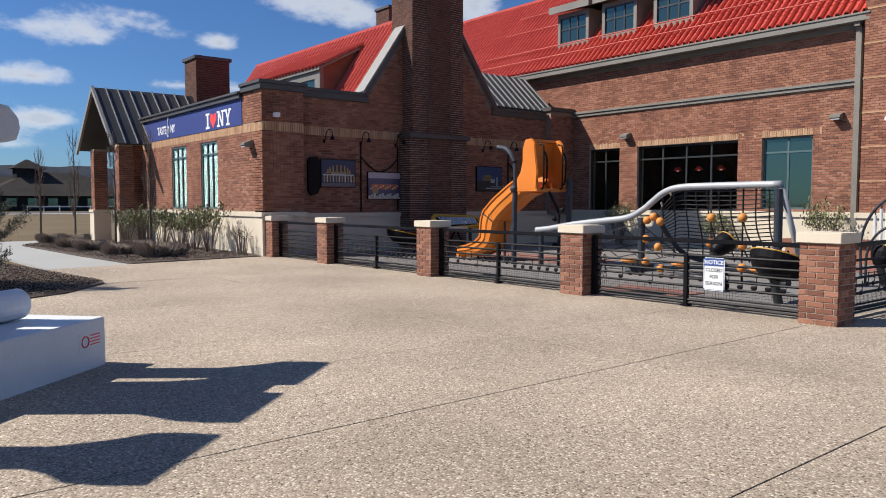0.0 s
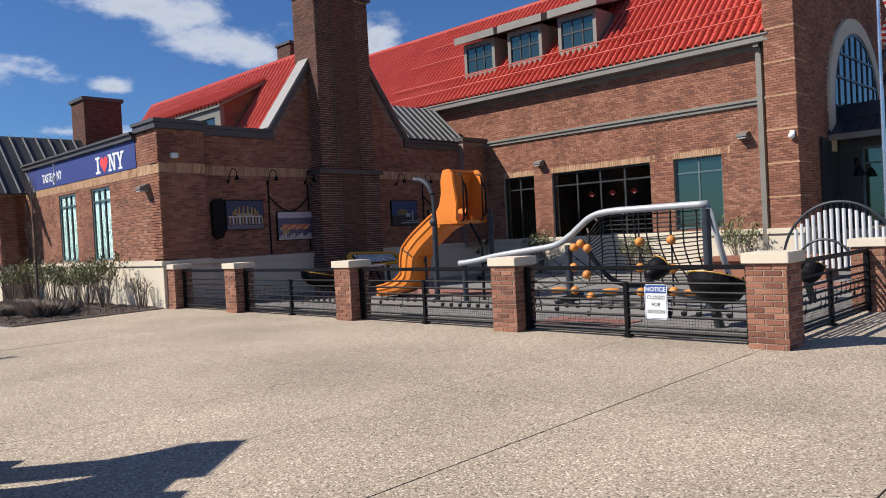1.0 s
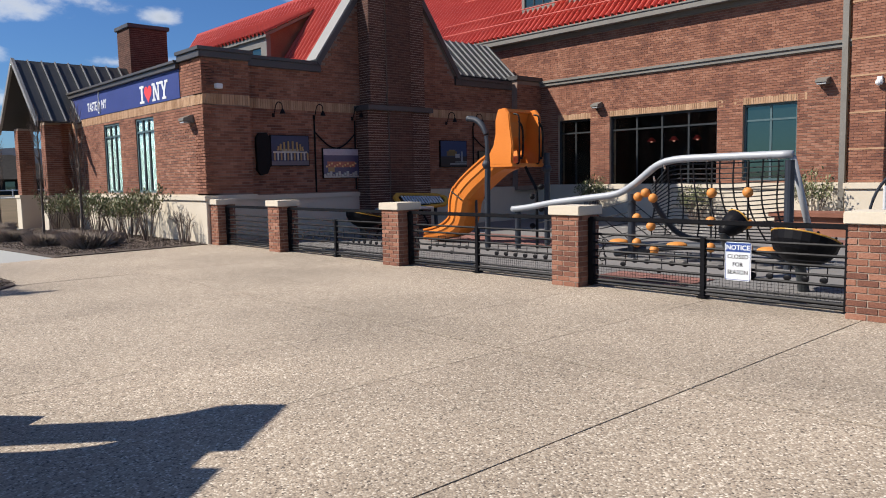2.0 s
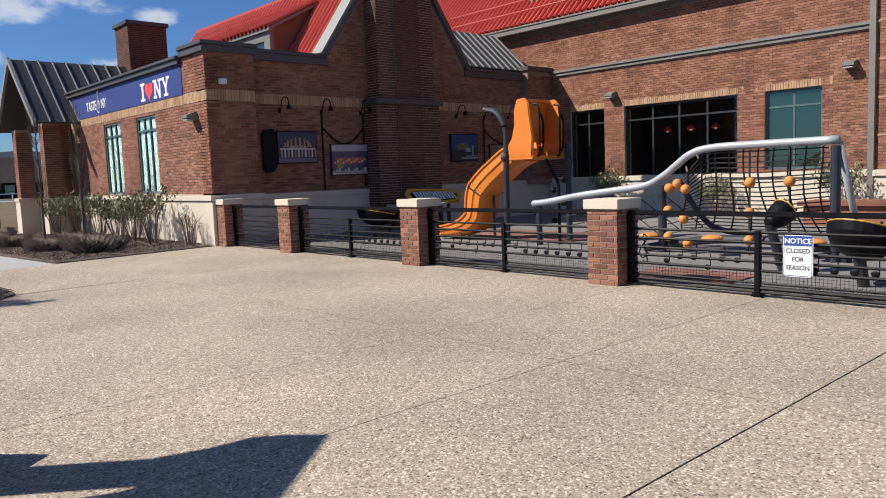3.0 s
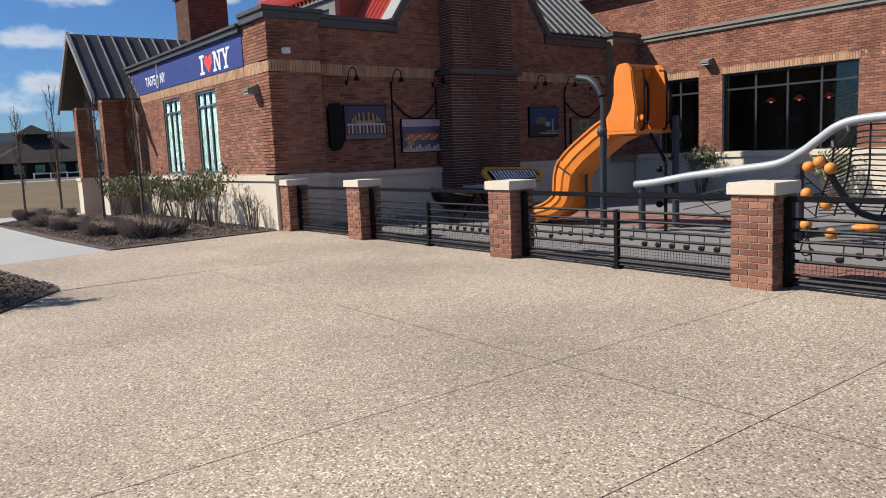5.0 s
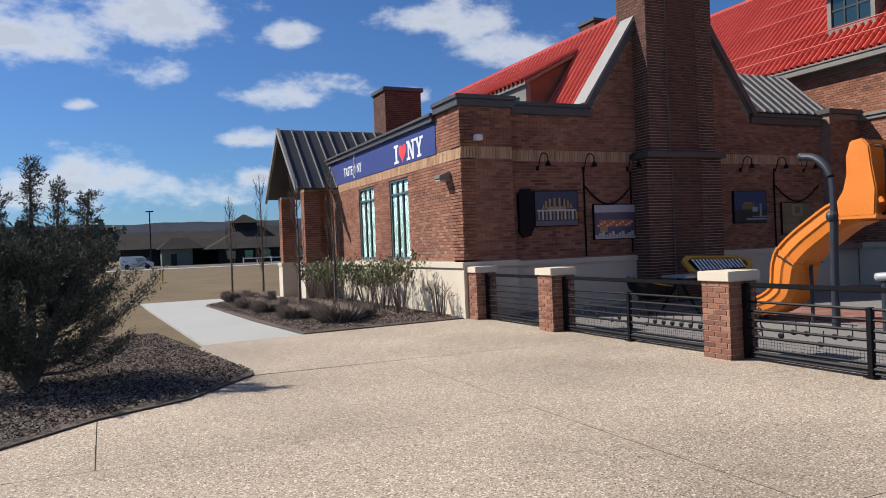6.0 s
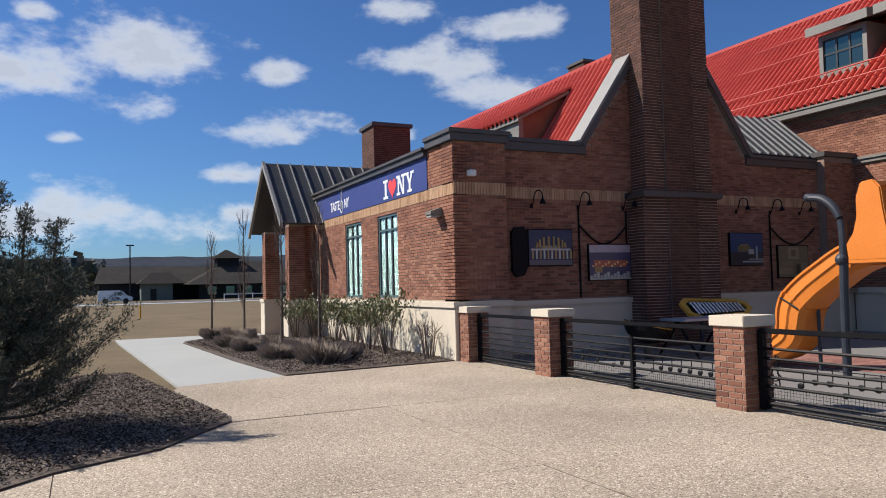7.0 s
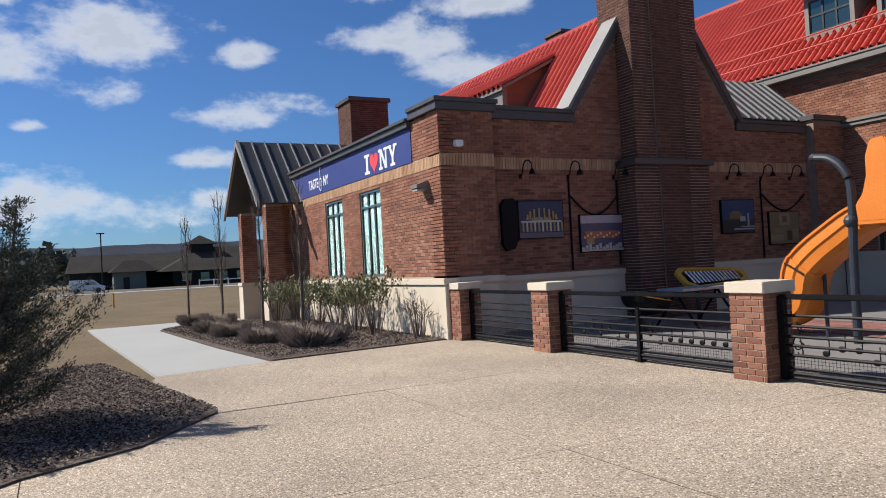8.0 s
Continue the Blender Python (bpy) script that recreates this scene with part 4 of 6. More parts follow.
sw = part("wall", boxes((8.1, WX + 0.3, 28.36, 28.6, 0, 3.5)), M["mortar"], porch)
brickwork(sw, (8.1, 28.36, 0), (1, 0), (0, -1), 0.6, 1.1, 3.45)

# ---- east wing ----
wing = thing("brick_wing_building", "two-storey red brick wing with red tiled roof and dormers", "building")
VX, VY0, VY1 = 20.97, 8.7, 36.0
WINS = [(16.61, 17.95, 1.08), (12.24, 15.87, 1.12), (10.03, 11.49, 1.22)]
wv = part("wall", holed(VY0, VY1, 0.9, 6.3, VX, VX + 0.35, [(a0, a1, b0, 3.29) for a0, a1, b0 in WINS], "x"), M["mortar"], wing, "sunlit red brick wall")
Y1 = 19.0
hl = [(Y1 - a1, Y1 - a0, b0, 3.50) for a0, a1, b0 in WINS]
brickwork(wv, (VX, Y1, 0), (0, -1), (-1, 0), Y1 - VY0, 1.17, 4.50, holes=hl, near=(9.1, 10.3, 1.2, 4.4))
brickwork(wv, (VX, 21.0, 0), (0, -1), (-1, 0), 21.0 - VY0, 4.68, 5.98)
for a0, a1, b0 in WINS:
    soldiers(wv, (VX, a1 + (0.25 if a1 < 17 else 0), 0), (0, -1), (-1, 0), a1 - a0 + 0.5 if a1 < 17 else a1 - a0 + 0.3, 3.30, 3.49, 0.008)
part("band", boxes((VX - 0.07, VX + 0.01, VY0, 18.9, 4.50, 4.60), (VX - 0.11, VX + 0.01, VY0, 18.9, 4.60, 4.68), bevel=0.008), M["trim"], wing, "grey metal band course")
part("frieze", boxes((VX - 0.06, VX + 0.01, VY0, 22, 5.98, 6.16), (VX - 0.24, VX + 0.01, VY0, 22, 6.12, 6.20), bevel=0.008), M["trim"], wing)
part("gutter", boxes((VX - 0.36, VX - 0.22, VY0 - 0.2, 24, 6.10, 6.28), (VX - 0.39, VX - 0.20, VY0 - 0.2, 24, 6.26, 6.32), bevel=0.012), M["trim"], wing, "grey metal gutter")
part("plinth", boxes((VX - 0.05, VX + 0.2, VY0, 18.84, -0.05, 1.0), bevel=0.012), M["cast"], wing, "pale cast-stone plinth")
part("plinth_ledge", boxes((VX - 0.10, VX + 0.005, VY0, 18.84, 1.0, 1.16), bevel=0.012), M["cast"], wing, "pale cast-stone ledge")
part("downpipe", boxes((VX - 0.16, VX - 0.04, 8.78, 8.92, 0.5, 6.05), (VX - 0.3, VX - 0.04, 8.78, 8.92, 6.0, 6.1)), M["trim"], wing, "square grey downpipe")
EAX, EAZ, RGX, RGZ = VX - 0.34, 6.31, 24.75, 10.35
tiled_slope(wing, VY0 - 0.2, VY1, EAX, EAZ, RGX, RGZ)
tiled_slope(wing, VY0 - 0.2, VY1, 2 * RGX - EAX, EAZ, RGX, RGZ, pitch=0.4, row=1.0)
part("ridge", boxes((RGX - 0.14, RGX + 0.14, VY0 - 0.2, VY1, RGZ - 0.04, RGZ + 0.12), bevel=0.04), M["tile"], wing, "red ridge tiles")
SL = (RGZ - EAZ) / (RGX - EAX)
for f in (0.10, 0.22, 0.5, 0.72):     # snow guards
    bm = bmesh.new()
    xx, zz = EAX + (RGX - EAX) * f, EAZ + (RGZ - EAZ) * f
    tube([(xx - 0.12, VY0, zz + 0.17), (xx - 0.12, 24, zz + 0.17)], 0.022, bm, 6)
    part("snow_guard", bm, M["tile"], wing, "red snow guard rail")
west_window(WINS[0][0], WINS[0][1], WINS[0][2], 3.29, wing, VX, 2, 2, "frame", "glass", None, transom=2.86)
west_window(WINS[1][0], WINS[1][1], WINS[1][2], 3.29, wing, VX, 2, 4, "frame", "glass", None, transom=2.86)
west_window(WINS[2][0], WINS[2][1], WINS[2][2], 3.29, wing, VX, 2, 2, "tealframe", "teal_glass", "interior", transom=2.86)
# floor, walls and ceiling all near black: the room's gloom is painted
part("room", boxes((VX + 2.6, VX + 2.7, 11.9, 18.5, 0.2, 4.0), (VX + 0.36, VX + 2.6, 11.9, 18.5, 0.2, 0.3), (VX + 0.36, VX + 2.6, 11.8, 11.9, 0.2, 4.0), (VX + 0.36, VX + 2.6, 18.4, 18.5, 0.2, 4.0), (VX + 0.36, VX + 2.7, 11.9, 18.4, 4.0, 4.1)), M["interior"], wing, "interior behind the glass, its dimness put into the colour")
part("back_wall", boxes((28.2, 28.5, VY0, VY1, 0, 6.3), (VX, 28.5, VY1, VY1 + 0.3, 0, 6.3)), M["mortar"], wing)

# dormers
def dormer(y0):
    w, h = 1.50, 1.27
    x, z = 21.55, EAZ + (21.55 - EAX) * SL + 0.05
    d = part("dormer", boxes((x, x + 1.7, y0, y0 + 0.13, z - 0.3, z + h), (x, x + 1.7, y0 + w - 0.13, y0 + w, z - 0.3, z + h), (x, x + 0.1, y0 + 0.13, y0 + w - 0.13, z + h - 0.16, z + h), (x, x + 0.1, y0 + 0.13, y0 + w - 0.13, z - 0.1, z + 0.17)), M["trim"], wing, "taupe dormer with a gridded window")
    part("dormer_roof", prism([(x - 0.28, z + h), (x + 2.4, z + h + 0.75), (x + 2.4, z + h + 0.85), (x - 0.28, z + h + 0.26)], y0 - 0.22, y0 + w + 0.22, "y"), M["trim"], d)
    part("window_frame", boxes(*[(x + 0.03, x + 0.07, y0 + 0.13 + i * (w - 0.26) / 3 - 0.025, y0 + 0.13 + i * (w - 0.26) / 3 + 0.025, z + 0.17, z + h - 0.16) for i in range(4)],
                               *[(x + 0.032, x + 0.068, y0 + 0.13, y0 + w - 0.13, zz - 0.03, zz + 0.03) for zz in (z + 0.19, z + 0.67, z + h - 0.18)]), M["frame"], d)
    part("pane", boxes((x + 0.055, x + 0.063, y0 + 0.13, y0 + w - 0.13, z + 0.17, z + h - 0.16)), M["teal_glass"], d)
for y0 in (18.55, 16.43, 14.24):
    dormer(y0)

# ---- tower and entrance block ----
tower = thing("brick_entrance_tower", "red brick tower with an arched window and stone bands", "tower")
TX, TY0, TY1, TZ = 20.62, 7.85, 8.62, 9.6
tw = part("wall", boxes((TX, TX + 0.8, TY0, TY1, 1.0, TZ), (TX + 0.8, 33.4, TY0, TY0 + 0.4, 1.0, TZ)), M["mortar"], tower, "brick corner of the tower")
brickwork(tw, (TX, TY1, 0), (0, -1), (-1, 0), TY1 - TY0, 1.17, TZ)
brickwork(tw, (TX, TY0, 0), (1, 0), (0, -1), 12.8, 1.17, TZ, holes=[(2.48, 7.88, 3.2, 4.7)], inside=lambda u, z: z < 3.2 or (u - 5.18) ** 2 + (z - 4.6) ** 2 > 2.72 ** 2)
for i in range(9):
    zz = 1.95 + 0.88 * i
    part("stone_band", boxes((TX - 0.018, TX + 0.9, TY0 - 0.018, TY1 + 0.01, zz, zz + 0.045)), M["soldier"], tower, "thin buff stone band")
part("plinth", boxes((TX - 0.07, TX + 0.9, TY0 - 0.07, TY1 + 0.05, -0.05, 1.0), (TX - 0.12, TX + 0.9, TY0 - 0.12, TY1 + 0.08, 1.0, 1.15), bevel=0.012), M["cast"], tower, "pale cast-stone plinth")
# arched window: surround, bars, glass
AX, AZ = 25.8, 4.6
def arch_ring(r0, r1, y0, y1, foot):
    arc = [(math.cos(a), math.sin(a)) for a in (math.pi * k / 28 for k in range(29))]
    return prism([(AX + r1, foot)] + [(AX + c * r1, AZ + s * r1) for c, s in arc] + [(AX - r1, foot), (AX - r0, foot)] + [(AX + c * r0, AZ + s * r0) for c, s in arc[::-1]] + [(AX + r0, foot)], y0, y1, "y")
part("arch_surround", arch_ring(2.28, 2.72, TY0 - 0.07, TY0 + 0.1, 3.2), M["cast"], tower, "pale stone arch surround")
aw = part("window", arch_ring(2.18, 2.28, TY0 - 0.05, TY0 + 0.02, 3.2), M["frame"], tower)
arc = [(AX + math.cos(math.pi * k / 28) * 2.2, AZ + math.sin(math.pi * k / 28) * 2.2) for k in range(29)]
part("pane", prism([(AX + 2.2, 3.2)] + arc + [(AX - 2.2, 3.2)], TY0 - 0.03, TY0 - 0.02, "y"), M["teal_glass"], aw)
for i in range(-3, 4):
    h = math.sqrt(max(0, 2.2 ** 2 - (i * 0.58) ** 2))
    part("mullion", boxes((AX + i * 0.58 - 0.03, AX + i * 0.58 + 0.03, TY0 - 0.06, TY0 - 0.03, 3.2, AZ + h)), M["frame"], aw)
for zz in (3.75, 4.55, 5.4, 6.1):
    h = math.sqrt(max(0, 2.2 ** 2 - max(0, zz - AZ) ** 2))
    part("transom", boxes((AX - h, AX + h, TY0 - 0.063, TY0 - 0.032, zz - 0.03, zz + 0.03)), M["frame"], aw)

entry = thing("entrance_block", "low brick and glass entrance with navy seam roof", "entrance")
NX = 23.6
nw = part("wall", boxes((NX, NX + 0.4, 3.70, 5.27, 0.7, 3.6)), M["mortar"], entry, "sunlit brick wall")
brickwork(nw, (NX, 5.27, 0), (0, -1), (-1, 0), 1.57, 1.1, 3.55, holes=[(0.36, 0.5, 0, 9)])
part("side_wall", boxes((NX + 0.4, 29, 3.70, 4.0, 0.7, 3.6)), M["brick"], entry)
part("plinth", boxes((NX - 0.06, NX + 0.4, 3.62, 7.7, -0.05, 1.0), (NX - 0.1, NX + 0.4, 3.58, 5.27, 1.0, 1.1), bevel=0.01), M["cast"], entry)
west_window(5.29, 7.2, 1.1, 3.27, entry, NX, 2, 3, "tealframe", "teal_glass", "interior", transom=2.82)
part("lintel", boxes((NX, NX + 0.4, 5.27, 7.84, 3.27, 3.6), (NX, NX + 0.4, 7.2, 7.84, 0.9, 3.27)), M["frame"], entry)
# dark frame widened over the brick to paint in the shade under the canopy
part("door_surround", boxes((22.2, NX, TY0 - 0.06, TY0 - 0.012, -0.02, 3.55), (22.2, 22.3, TY0 - 0.10, TY0 - 0.06, -0.02, 3.55), bevel=0.008), M["frame"], entry, "dark panel for the frame and canopy shade of the entrance recess")
seam_slope(entry, (NX - 0.7, 3.48, 3.64), (NX - 0.7, 7.82, 3.64), (NX + 0.9, 3.48, 4.64), (NX + 0.9, 7.82, 4.64), 12, "navy_roof")
part("fascia", boxes((NX - 0.76, NX - 0.68, 3.45, 7.82, 3.48, 3.65), bevel=0.01), M["trim"], entry)
part("snow_guard", tube([(NX - 0.1, 3.6, 4.12), (NX - 0.1, 7.6, 4.12)], 0.02, sides=6), M["frame"], entry)
part("gable_end", prism([(NX - 0.6, 3.55), (NX + 0.9, 4.55), (NX + 2.4, 3.55)], 3.55, 3.7, "y"), M["dark_trim"], entry)
seam_slope(entry, (NX + 2.5, 3.48, 3.64), (NX + 2.5, 7.82, 3.64), (NX + 0.9, 3.48, 4.64), (NX + 0.9, 7.82, 4.64), 12, "navy_roof")
single("low_planter_wall", boxes((18.3, 19.2, 6.6, 9.4, -0.02, 0.42), (18.2, 19.3, 6.5, 9.5, 0.42, 0.52), bevel=0.01), M["brick"], "low red brick planter wall with flat coping", "wall", kind="structure")

# ---- fence ----
FX = PX + PW / 2
def iron_note(bm, u, z, stem=0.13):
    ball(bm, (0, u, z), 0.038, 10, (0.35, 1.15, 0.85))
    tube([(0, u - 0.035, z), (0, u - 0.035, z + stem)], 0.006, bm, 5)


def fence_panel(length, m, mid=True, tuned=True):
    """Horizontal bars between two posts, a shorter post between, wire mesh below, iron music notes. Runs along local -y."""
    e = thing("fence_panel", "black iron fence panel with horizontal bars and music notes", "fence", "fence panels")
    e.matrix_world = m
    for u in (0.05, length - 0.05):
        part("post", boxes((-0.036, 0.036, -u - 0.036, -u + 0.036, 0, 0.89), bevel=0.004), M["iron"], e)
        for z in (0.28, 0.68):
            part("bracket", boxes((-0.025, 0.025, -0.05 if u < 1 else -length, 0.0 if u < 1 else -length + 0.05, z - 0.03, z + 0.03), bevel=0.004), M["iron"], e)
    part("top_rail", boxes((-0.03, 0.03, -length + 0.03, -0.03, 0.85, 0.905), bevel=0.008), M["iron"], e)
    for z, r in ((0.68, 0.017), (0.57, 0.017), (0.46, 0.017), (0.365, 0.017), (0.265, 0.019), (0.13, 0.012), (0.075, 0.024), (0.03, 0.016)):
        part("bar", tube([(0, -0.05, z), (0, -length + 0.05, z)], r, sides=6), M["iron"], e)
    if mid:
        part("middle_post", boxes((-0.03, 0.03, -length / 2 - 0.03, -length / 2 + 0.03, -0.01, 0.70), (-0.06, 0.06, -length / 2 - 0.06, -length / 2 + 0.06, -0.01, 0.012), bevel=0.004), M["iron"], e)
    bm = bmesh.new()
    k = 0.08
    while k < length - 0.08:
        tube([(0, -k, 0.08), (0, -k, 0.26)], 0.0022, bm, 3, caps=False)
        k += 0.04
    for z in (0.115, 0.15, 0.185, 0.22):
        tube([(0, -0.05, z), (0, -length + 0.05, z)], 0.0022, bm, 3, caps=False)
    part("wire_mesh", bm, M["iron"], e)
    if tuned:
        rnd = random.Random(int(length * 100))
        clef = curve_pts([(0, -0.21, 0.30), (0, -0.24, 0.27), (0, -0.27, 0.31), (0, -0.22, 0.60), (0, -0.27, 0.56), (0, -0.17, 0.42), (0, -0.20, 0.33), (0, -0.29, 0.37), (0, -0.24, 0.42)], 5)
        part("treble_clef", tube(clef, 0.008, sides=5), M["iron"], e)
        for q0, q1 in ((0.45, length / 2 - 0.15), (length / 2 + 0.12, length - 0.2)):
            n = max(2, int((q1 - q0) / 0.17))
            for i in range(n):
                bm = bmesh.new()
                iron_note(bm, -(q0 + (q1 - q0) * (i + 0.5) / n), rnd.choice((0.265, 0.31, 0.31, 0.365)), 0.15)
                part("music_note", bm, M["iron"], e)
            part("note_beam", boxes((-0.005, 0.005, -q1, -q0 - 0.3, 0.50, 0.508)), M["iron"], e)
    return e
ends = [(P_Y[i] - PW, P_Y[i + 1]) for i in range(4)]
for i, (a, b) in enumerate(ends):
    fence_panel(a - b, Matrix.Translation((FX, a, 0.02)), mid=i > 0, tuned=i > 0)
# the return towards the entrance
SY = P_Y[4] - PW / 2
P_X = [12.45, 16.2]
for a, b in ((PX + PW, P_X[0]), (P_X[0] + PW, P_X[1])):
    fence_panel(b - a, Matrix.Translation((a, SY, 0.02)) @ pose(0, 0, 0, 0, 0, 90), tuned=True)
gate_post = single("gate_post", boxes((16.86, 16.92, 3.62, 3.68, -0.01, 1.2), bevel=0.006), M["iron"], "black iron gate post at the yard entrance", "post")

# notice on the fence
notice = thing("notice_sign", "white notice sign with blue header hung on the fence", "sign")
NXS, NY0, NY1, NZ0, NZ1 = FX - 0.05, 5.475, 5.78, 0.255, 0.69
NC = (NY0 + NY1) / 2
bm = boxes((NXS - 0.004, NXS, NY0, NY1, NZ0, NZ1))
bmesh.ops.bevel(bm, geom=[e for e in bm.edges if abs((e.verts[0].co - e.verts[1].co).x) > 0.003], offset=0.02, segments=3, affect="EDGES")
part("plate", bm, M["white"], notice)
part("header", boxes((NXS - 0.0065, NXS - 0.002, NY0 + 0.015, NY1 - 0.015, NZ1 - 0.11, NZ1 - 0.015)), M["sign_blue"], notice, "blue header band")
part("border", holed(NY0 + 0.008, NY1 - 0.008, NZ0 + 0.008, NZ1 - 0.008, NXS - 0.0055, NXS - 0.003, [(NY0 + 0.014, NY1 - 0.014, NZ0 + 0.014, NZ1 - 0.014)], "x"), M["sign_blue"], notice)
text_part("lettering", "NOTICE", 0.075, face_west(NXS - 0.0075, NC, NZ1 - 0.063), M["white"], notice, 0.0008, 0.002)
for i, word in enumerate(("CLOSED", "FOR", "SEASON")):
    text_part("lettering", word, 0.066, face_west(NXS - 0.005, NC, NZ1 - 0.165 - 0.088 * i), M["black"], notice, 0.0008, 0.001)
for z in (NZ1 - 0.008, NZ0 + 0.03):
    part("cable_tie", tube([(NXS - 0.006, NC, z), (FX + 0.015, NC, z + 0.01)], 0.004, sides=5), M["iron"], notice)

# ---- slide ----
slide = thing("playground_slide", "orange plastic slide with hood on slate-grey steel posts", "slide")
prof = [(11.90, 1.70), (11.86, 2.1), (11.93, 2.45), (11.97, 2.74), (12.10, 2.86), (12.36, 2.84), (12.46, 2.62), (12.46, 2.35), (12.55, 2.1), (12.70, 1.95), (12.66, 1.70)]
prof = [(11.98 + (y - 11.86) * 0.786, z) for y, z in prof]
for a, b in ((12.08, 12.15), (13.0, 13.07)):
    bm = prism(prof, a, b, "x")
    bmesh.ops.bevel(bm, geom=bm.edges[:], offset=0.018, segments=2, affect="EDGES", clamp_overlap=True)
    part("hood_side", bm, M["orange"], slide)
shell = [(12.26, 2.86), (12.36, 2.84), (12.46, 2.62), (12.46, 2.30), (12.60, 2.05)]
inner = [(12.55, 2.02), (12.40, 2.30), (12.40, 2.60), (12.32, 2.78), (12.24, 2.80)]
part("hood_top", prism([(11.98 + (y - 11.86) * 0.786, z) for y, z in shell + inner], 12.15, 13.0, "x"), M["orange"], slide)
part("deck", boxes((12.08, 13.07, 11.98, 12.62, 1.66, 1.735), bevel=0.012), M["orange"], slide)
for u in (12.22, 12.84):
    part("handrail", tube(curve_pts([(u, 12.0, 1.72), (u, 11.92, 1.78), (u, 11.91, 2.2), (u, 11.92, 2.66), (u, 12.06, 2.74)], 5), 0.018, sides=8), M["iron"], slide, "black grab bar")
    part("grab_bar", tube(curve_pts([(u + 0.0, 11.92, 1.85), (u + 0.09, 11.91, 1.88), (u + 0.10, 11.91, 2.4), (u + 0.0, 11.92, 2.58)], 4), 0.022, sides=7), M["iron"], slide)


def chute(path, first, last, x0, x1, h0, h1, t):
    """The stretch first to last of a trough swept along a path in the (y, z) plane, its sides h0 to h1 high."""
    bm = bmesh.new()
    rings = []
    n = len(path)
    for i in range(first, last + 1):
        y, z = path[i][1], path[i][2]
        h = h0 + (h1 - h0) * (i - first) / (last - first)
        sec = [(x0 - 0.03, h), (x0 - 0.03, h - 0.035), (x0, h - 0.05), (x0 - 0.015, h * 0.45), (x0 + 0.01, h * 0.36), (x0 + 0.03, 0.0), (x0 + 0.12, -t),
               (x1 - 0.12, -t), (x1 - 0.03, 0.0), (x1 + 0.015, h * 0.45), (x1, h - 0.05), (x1 + 0.03, h - 0.035), (x1 + 0.03, h),
               (x1 - 0.045, h), (x1 - 0.10, 0.03), (x1 - 0.2, 0.0), (x0 + 0.2, 0.0), (x0 + 0.10, 0.03), (x0 + 0.045, h)]
        a, b = path[max(0, i - 1)], path[min(n - 1, i + 1)]
        d = Vector((0, b[1] - a[1], b[2] - a[2])).normalized()
        nn = Vector((0, -d.z, d.y))
        rings.append([bm.verts.new(Vector((x, y, z)) + nn * v) for x, v in sec])
    for q, w in zip(rings, rings[1:]):
        for k in range(len(sec)):
            m = (k + 1) % len(sec)
            bm.faces.new((q[k], q[m], w[m], w[k]))
    bm.faces.new(rings[0])
    bm.faces.new(rings[-1][::-1])
    bmesh.ops.recalc_face_normals(bm, faces=bm.faces[:])
    return bm
cp = curve_pts([(0, 12.45, 1.70), (0, 12.75, 1.60), (0, 13.1, 1.38), (0, 13.40, 1.17), (0, 13.62, 0.95), (0, 13.70, 0.66), (0, 13.80, 0.42), (0, 14.08, 0.24), (0, 14.45, 0.14), (0, 14.90, 0.09)], 4)
part("chute_top", chute(cp, 0, 15, 12.24, 12.90, 0.34, 0.40, 0.07), M["orange"], slide)
part("chute_foot", chute(cp, 15, len(cp) - 1, 12.225, 12.915, 0.41, 0.20, 0.08), M["orange"], slide)
part("exit_lip", tube([(12.24, 14.92, 0.08), (12.90, 14.92, 0.08)], 0.05, sides=10), M["orange"], slide)
for u in (12.20, 12.94):
    part("rib", tube([(u, 13.60, 0.98), (u, 13.93, 1.16)], 0.014, sides=6), M["iron"], slide, "dark joint flange")
part("post", tube(curve_pts([(12.1, 12.72, -0.02), (12.1, 12.71, 1.2), (12.1, 12.68, 2.1), (12.1, 12.76, 2.44), (12.1, 12.97, 2.65), (12.1, 13.22, 2.71)], 6), 0.062, sides=12), M["post"], slide, "slate-grey steel post with bent top")
part("clamp", ball(bmesh.new(), (12.1, 12.71, 1.73), 0.105, 14), M["post"], slide)
part("finial", ball(bmesh.new(), (12.1, 13.24, 2.71), 0.07, 12), M["post"], slide)
part("post", tube([(13.02, 11.86, -0.02), (13.02, 11.86, 1.95)], 0.062, sides=12), M["post"], slide, "slate-grey steel post")
part("clamp", ball(bmesh.new(), (13.02, 11.86, 1.62), 0.10, 14), M["post"], slide)
part("support_leg", tube([(12.57, 13.52, -0.01), (12.57, 13.52, 0.96)], 0.03, sides=8), M["post"], slide)
part("support_leg", tube([(12.57, 14.5, -0.01), (12.57, 14.5, 0.16)], 0.03, sides=8), M["post"], slide)
part("climber_pole", tube(curve_pts([(12.5, 11.7, -0.01), (12.5, 11.7, 0.9), (12.5, 11.72, 1.2), (12.5, 11.9, 1.5), (12.5, 12.0, 1.66)], 5), 0.03, sides=8), M["iron"], slide)
for z, s in ((0.45, 1), (0.8, -1), (1.05, 1), (1.25, -1)):
    part("foot_knob", ball(bmesh.new(), (12.5, 11.7 + 0.12 * s, z), 0.062, 10), M["iron"], slide)
    part("knob_stem", tube([(12.5, 11.7, z), (12.5, 11.7 + 0.1 * s, z)], 0.016, sides=6), M["iron"], slide)

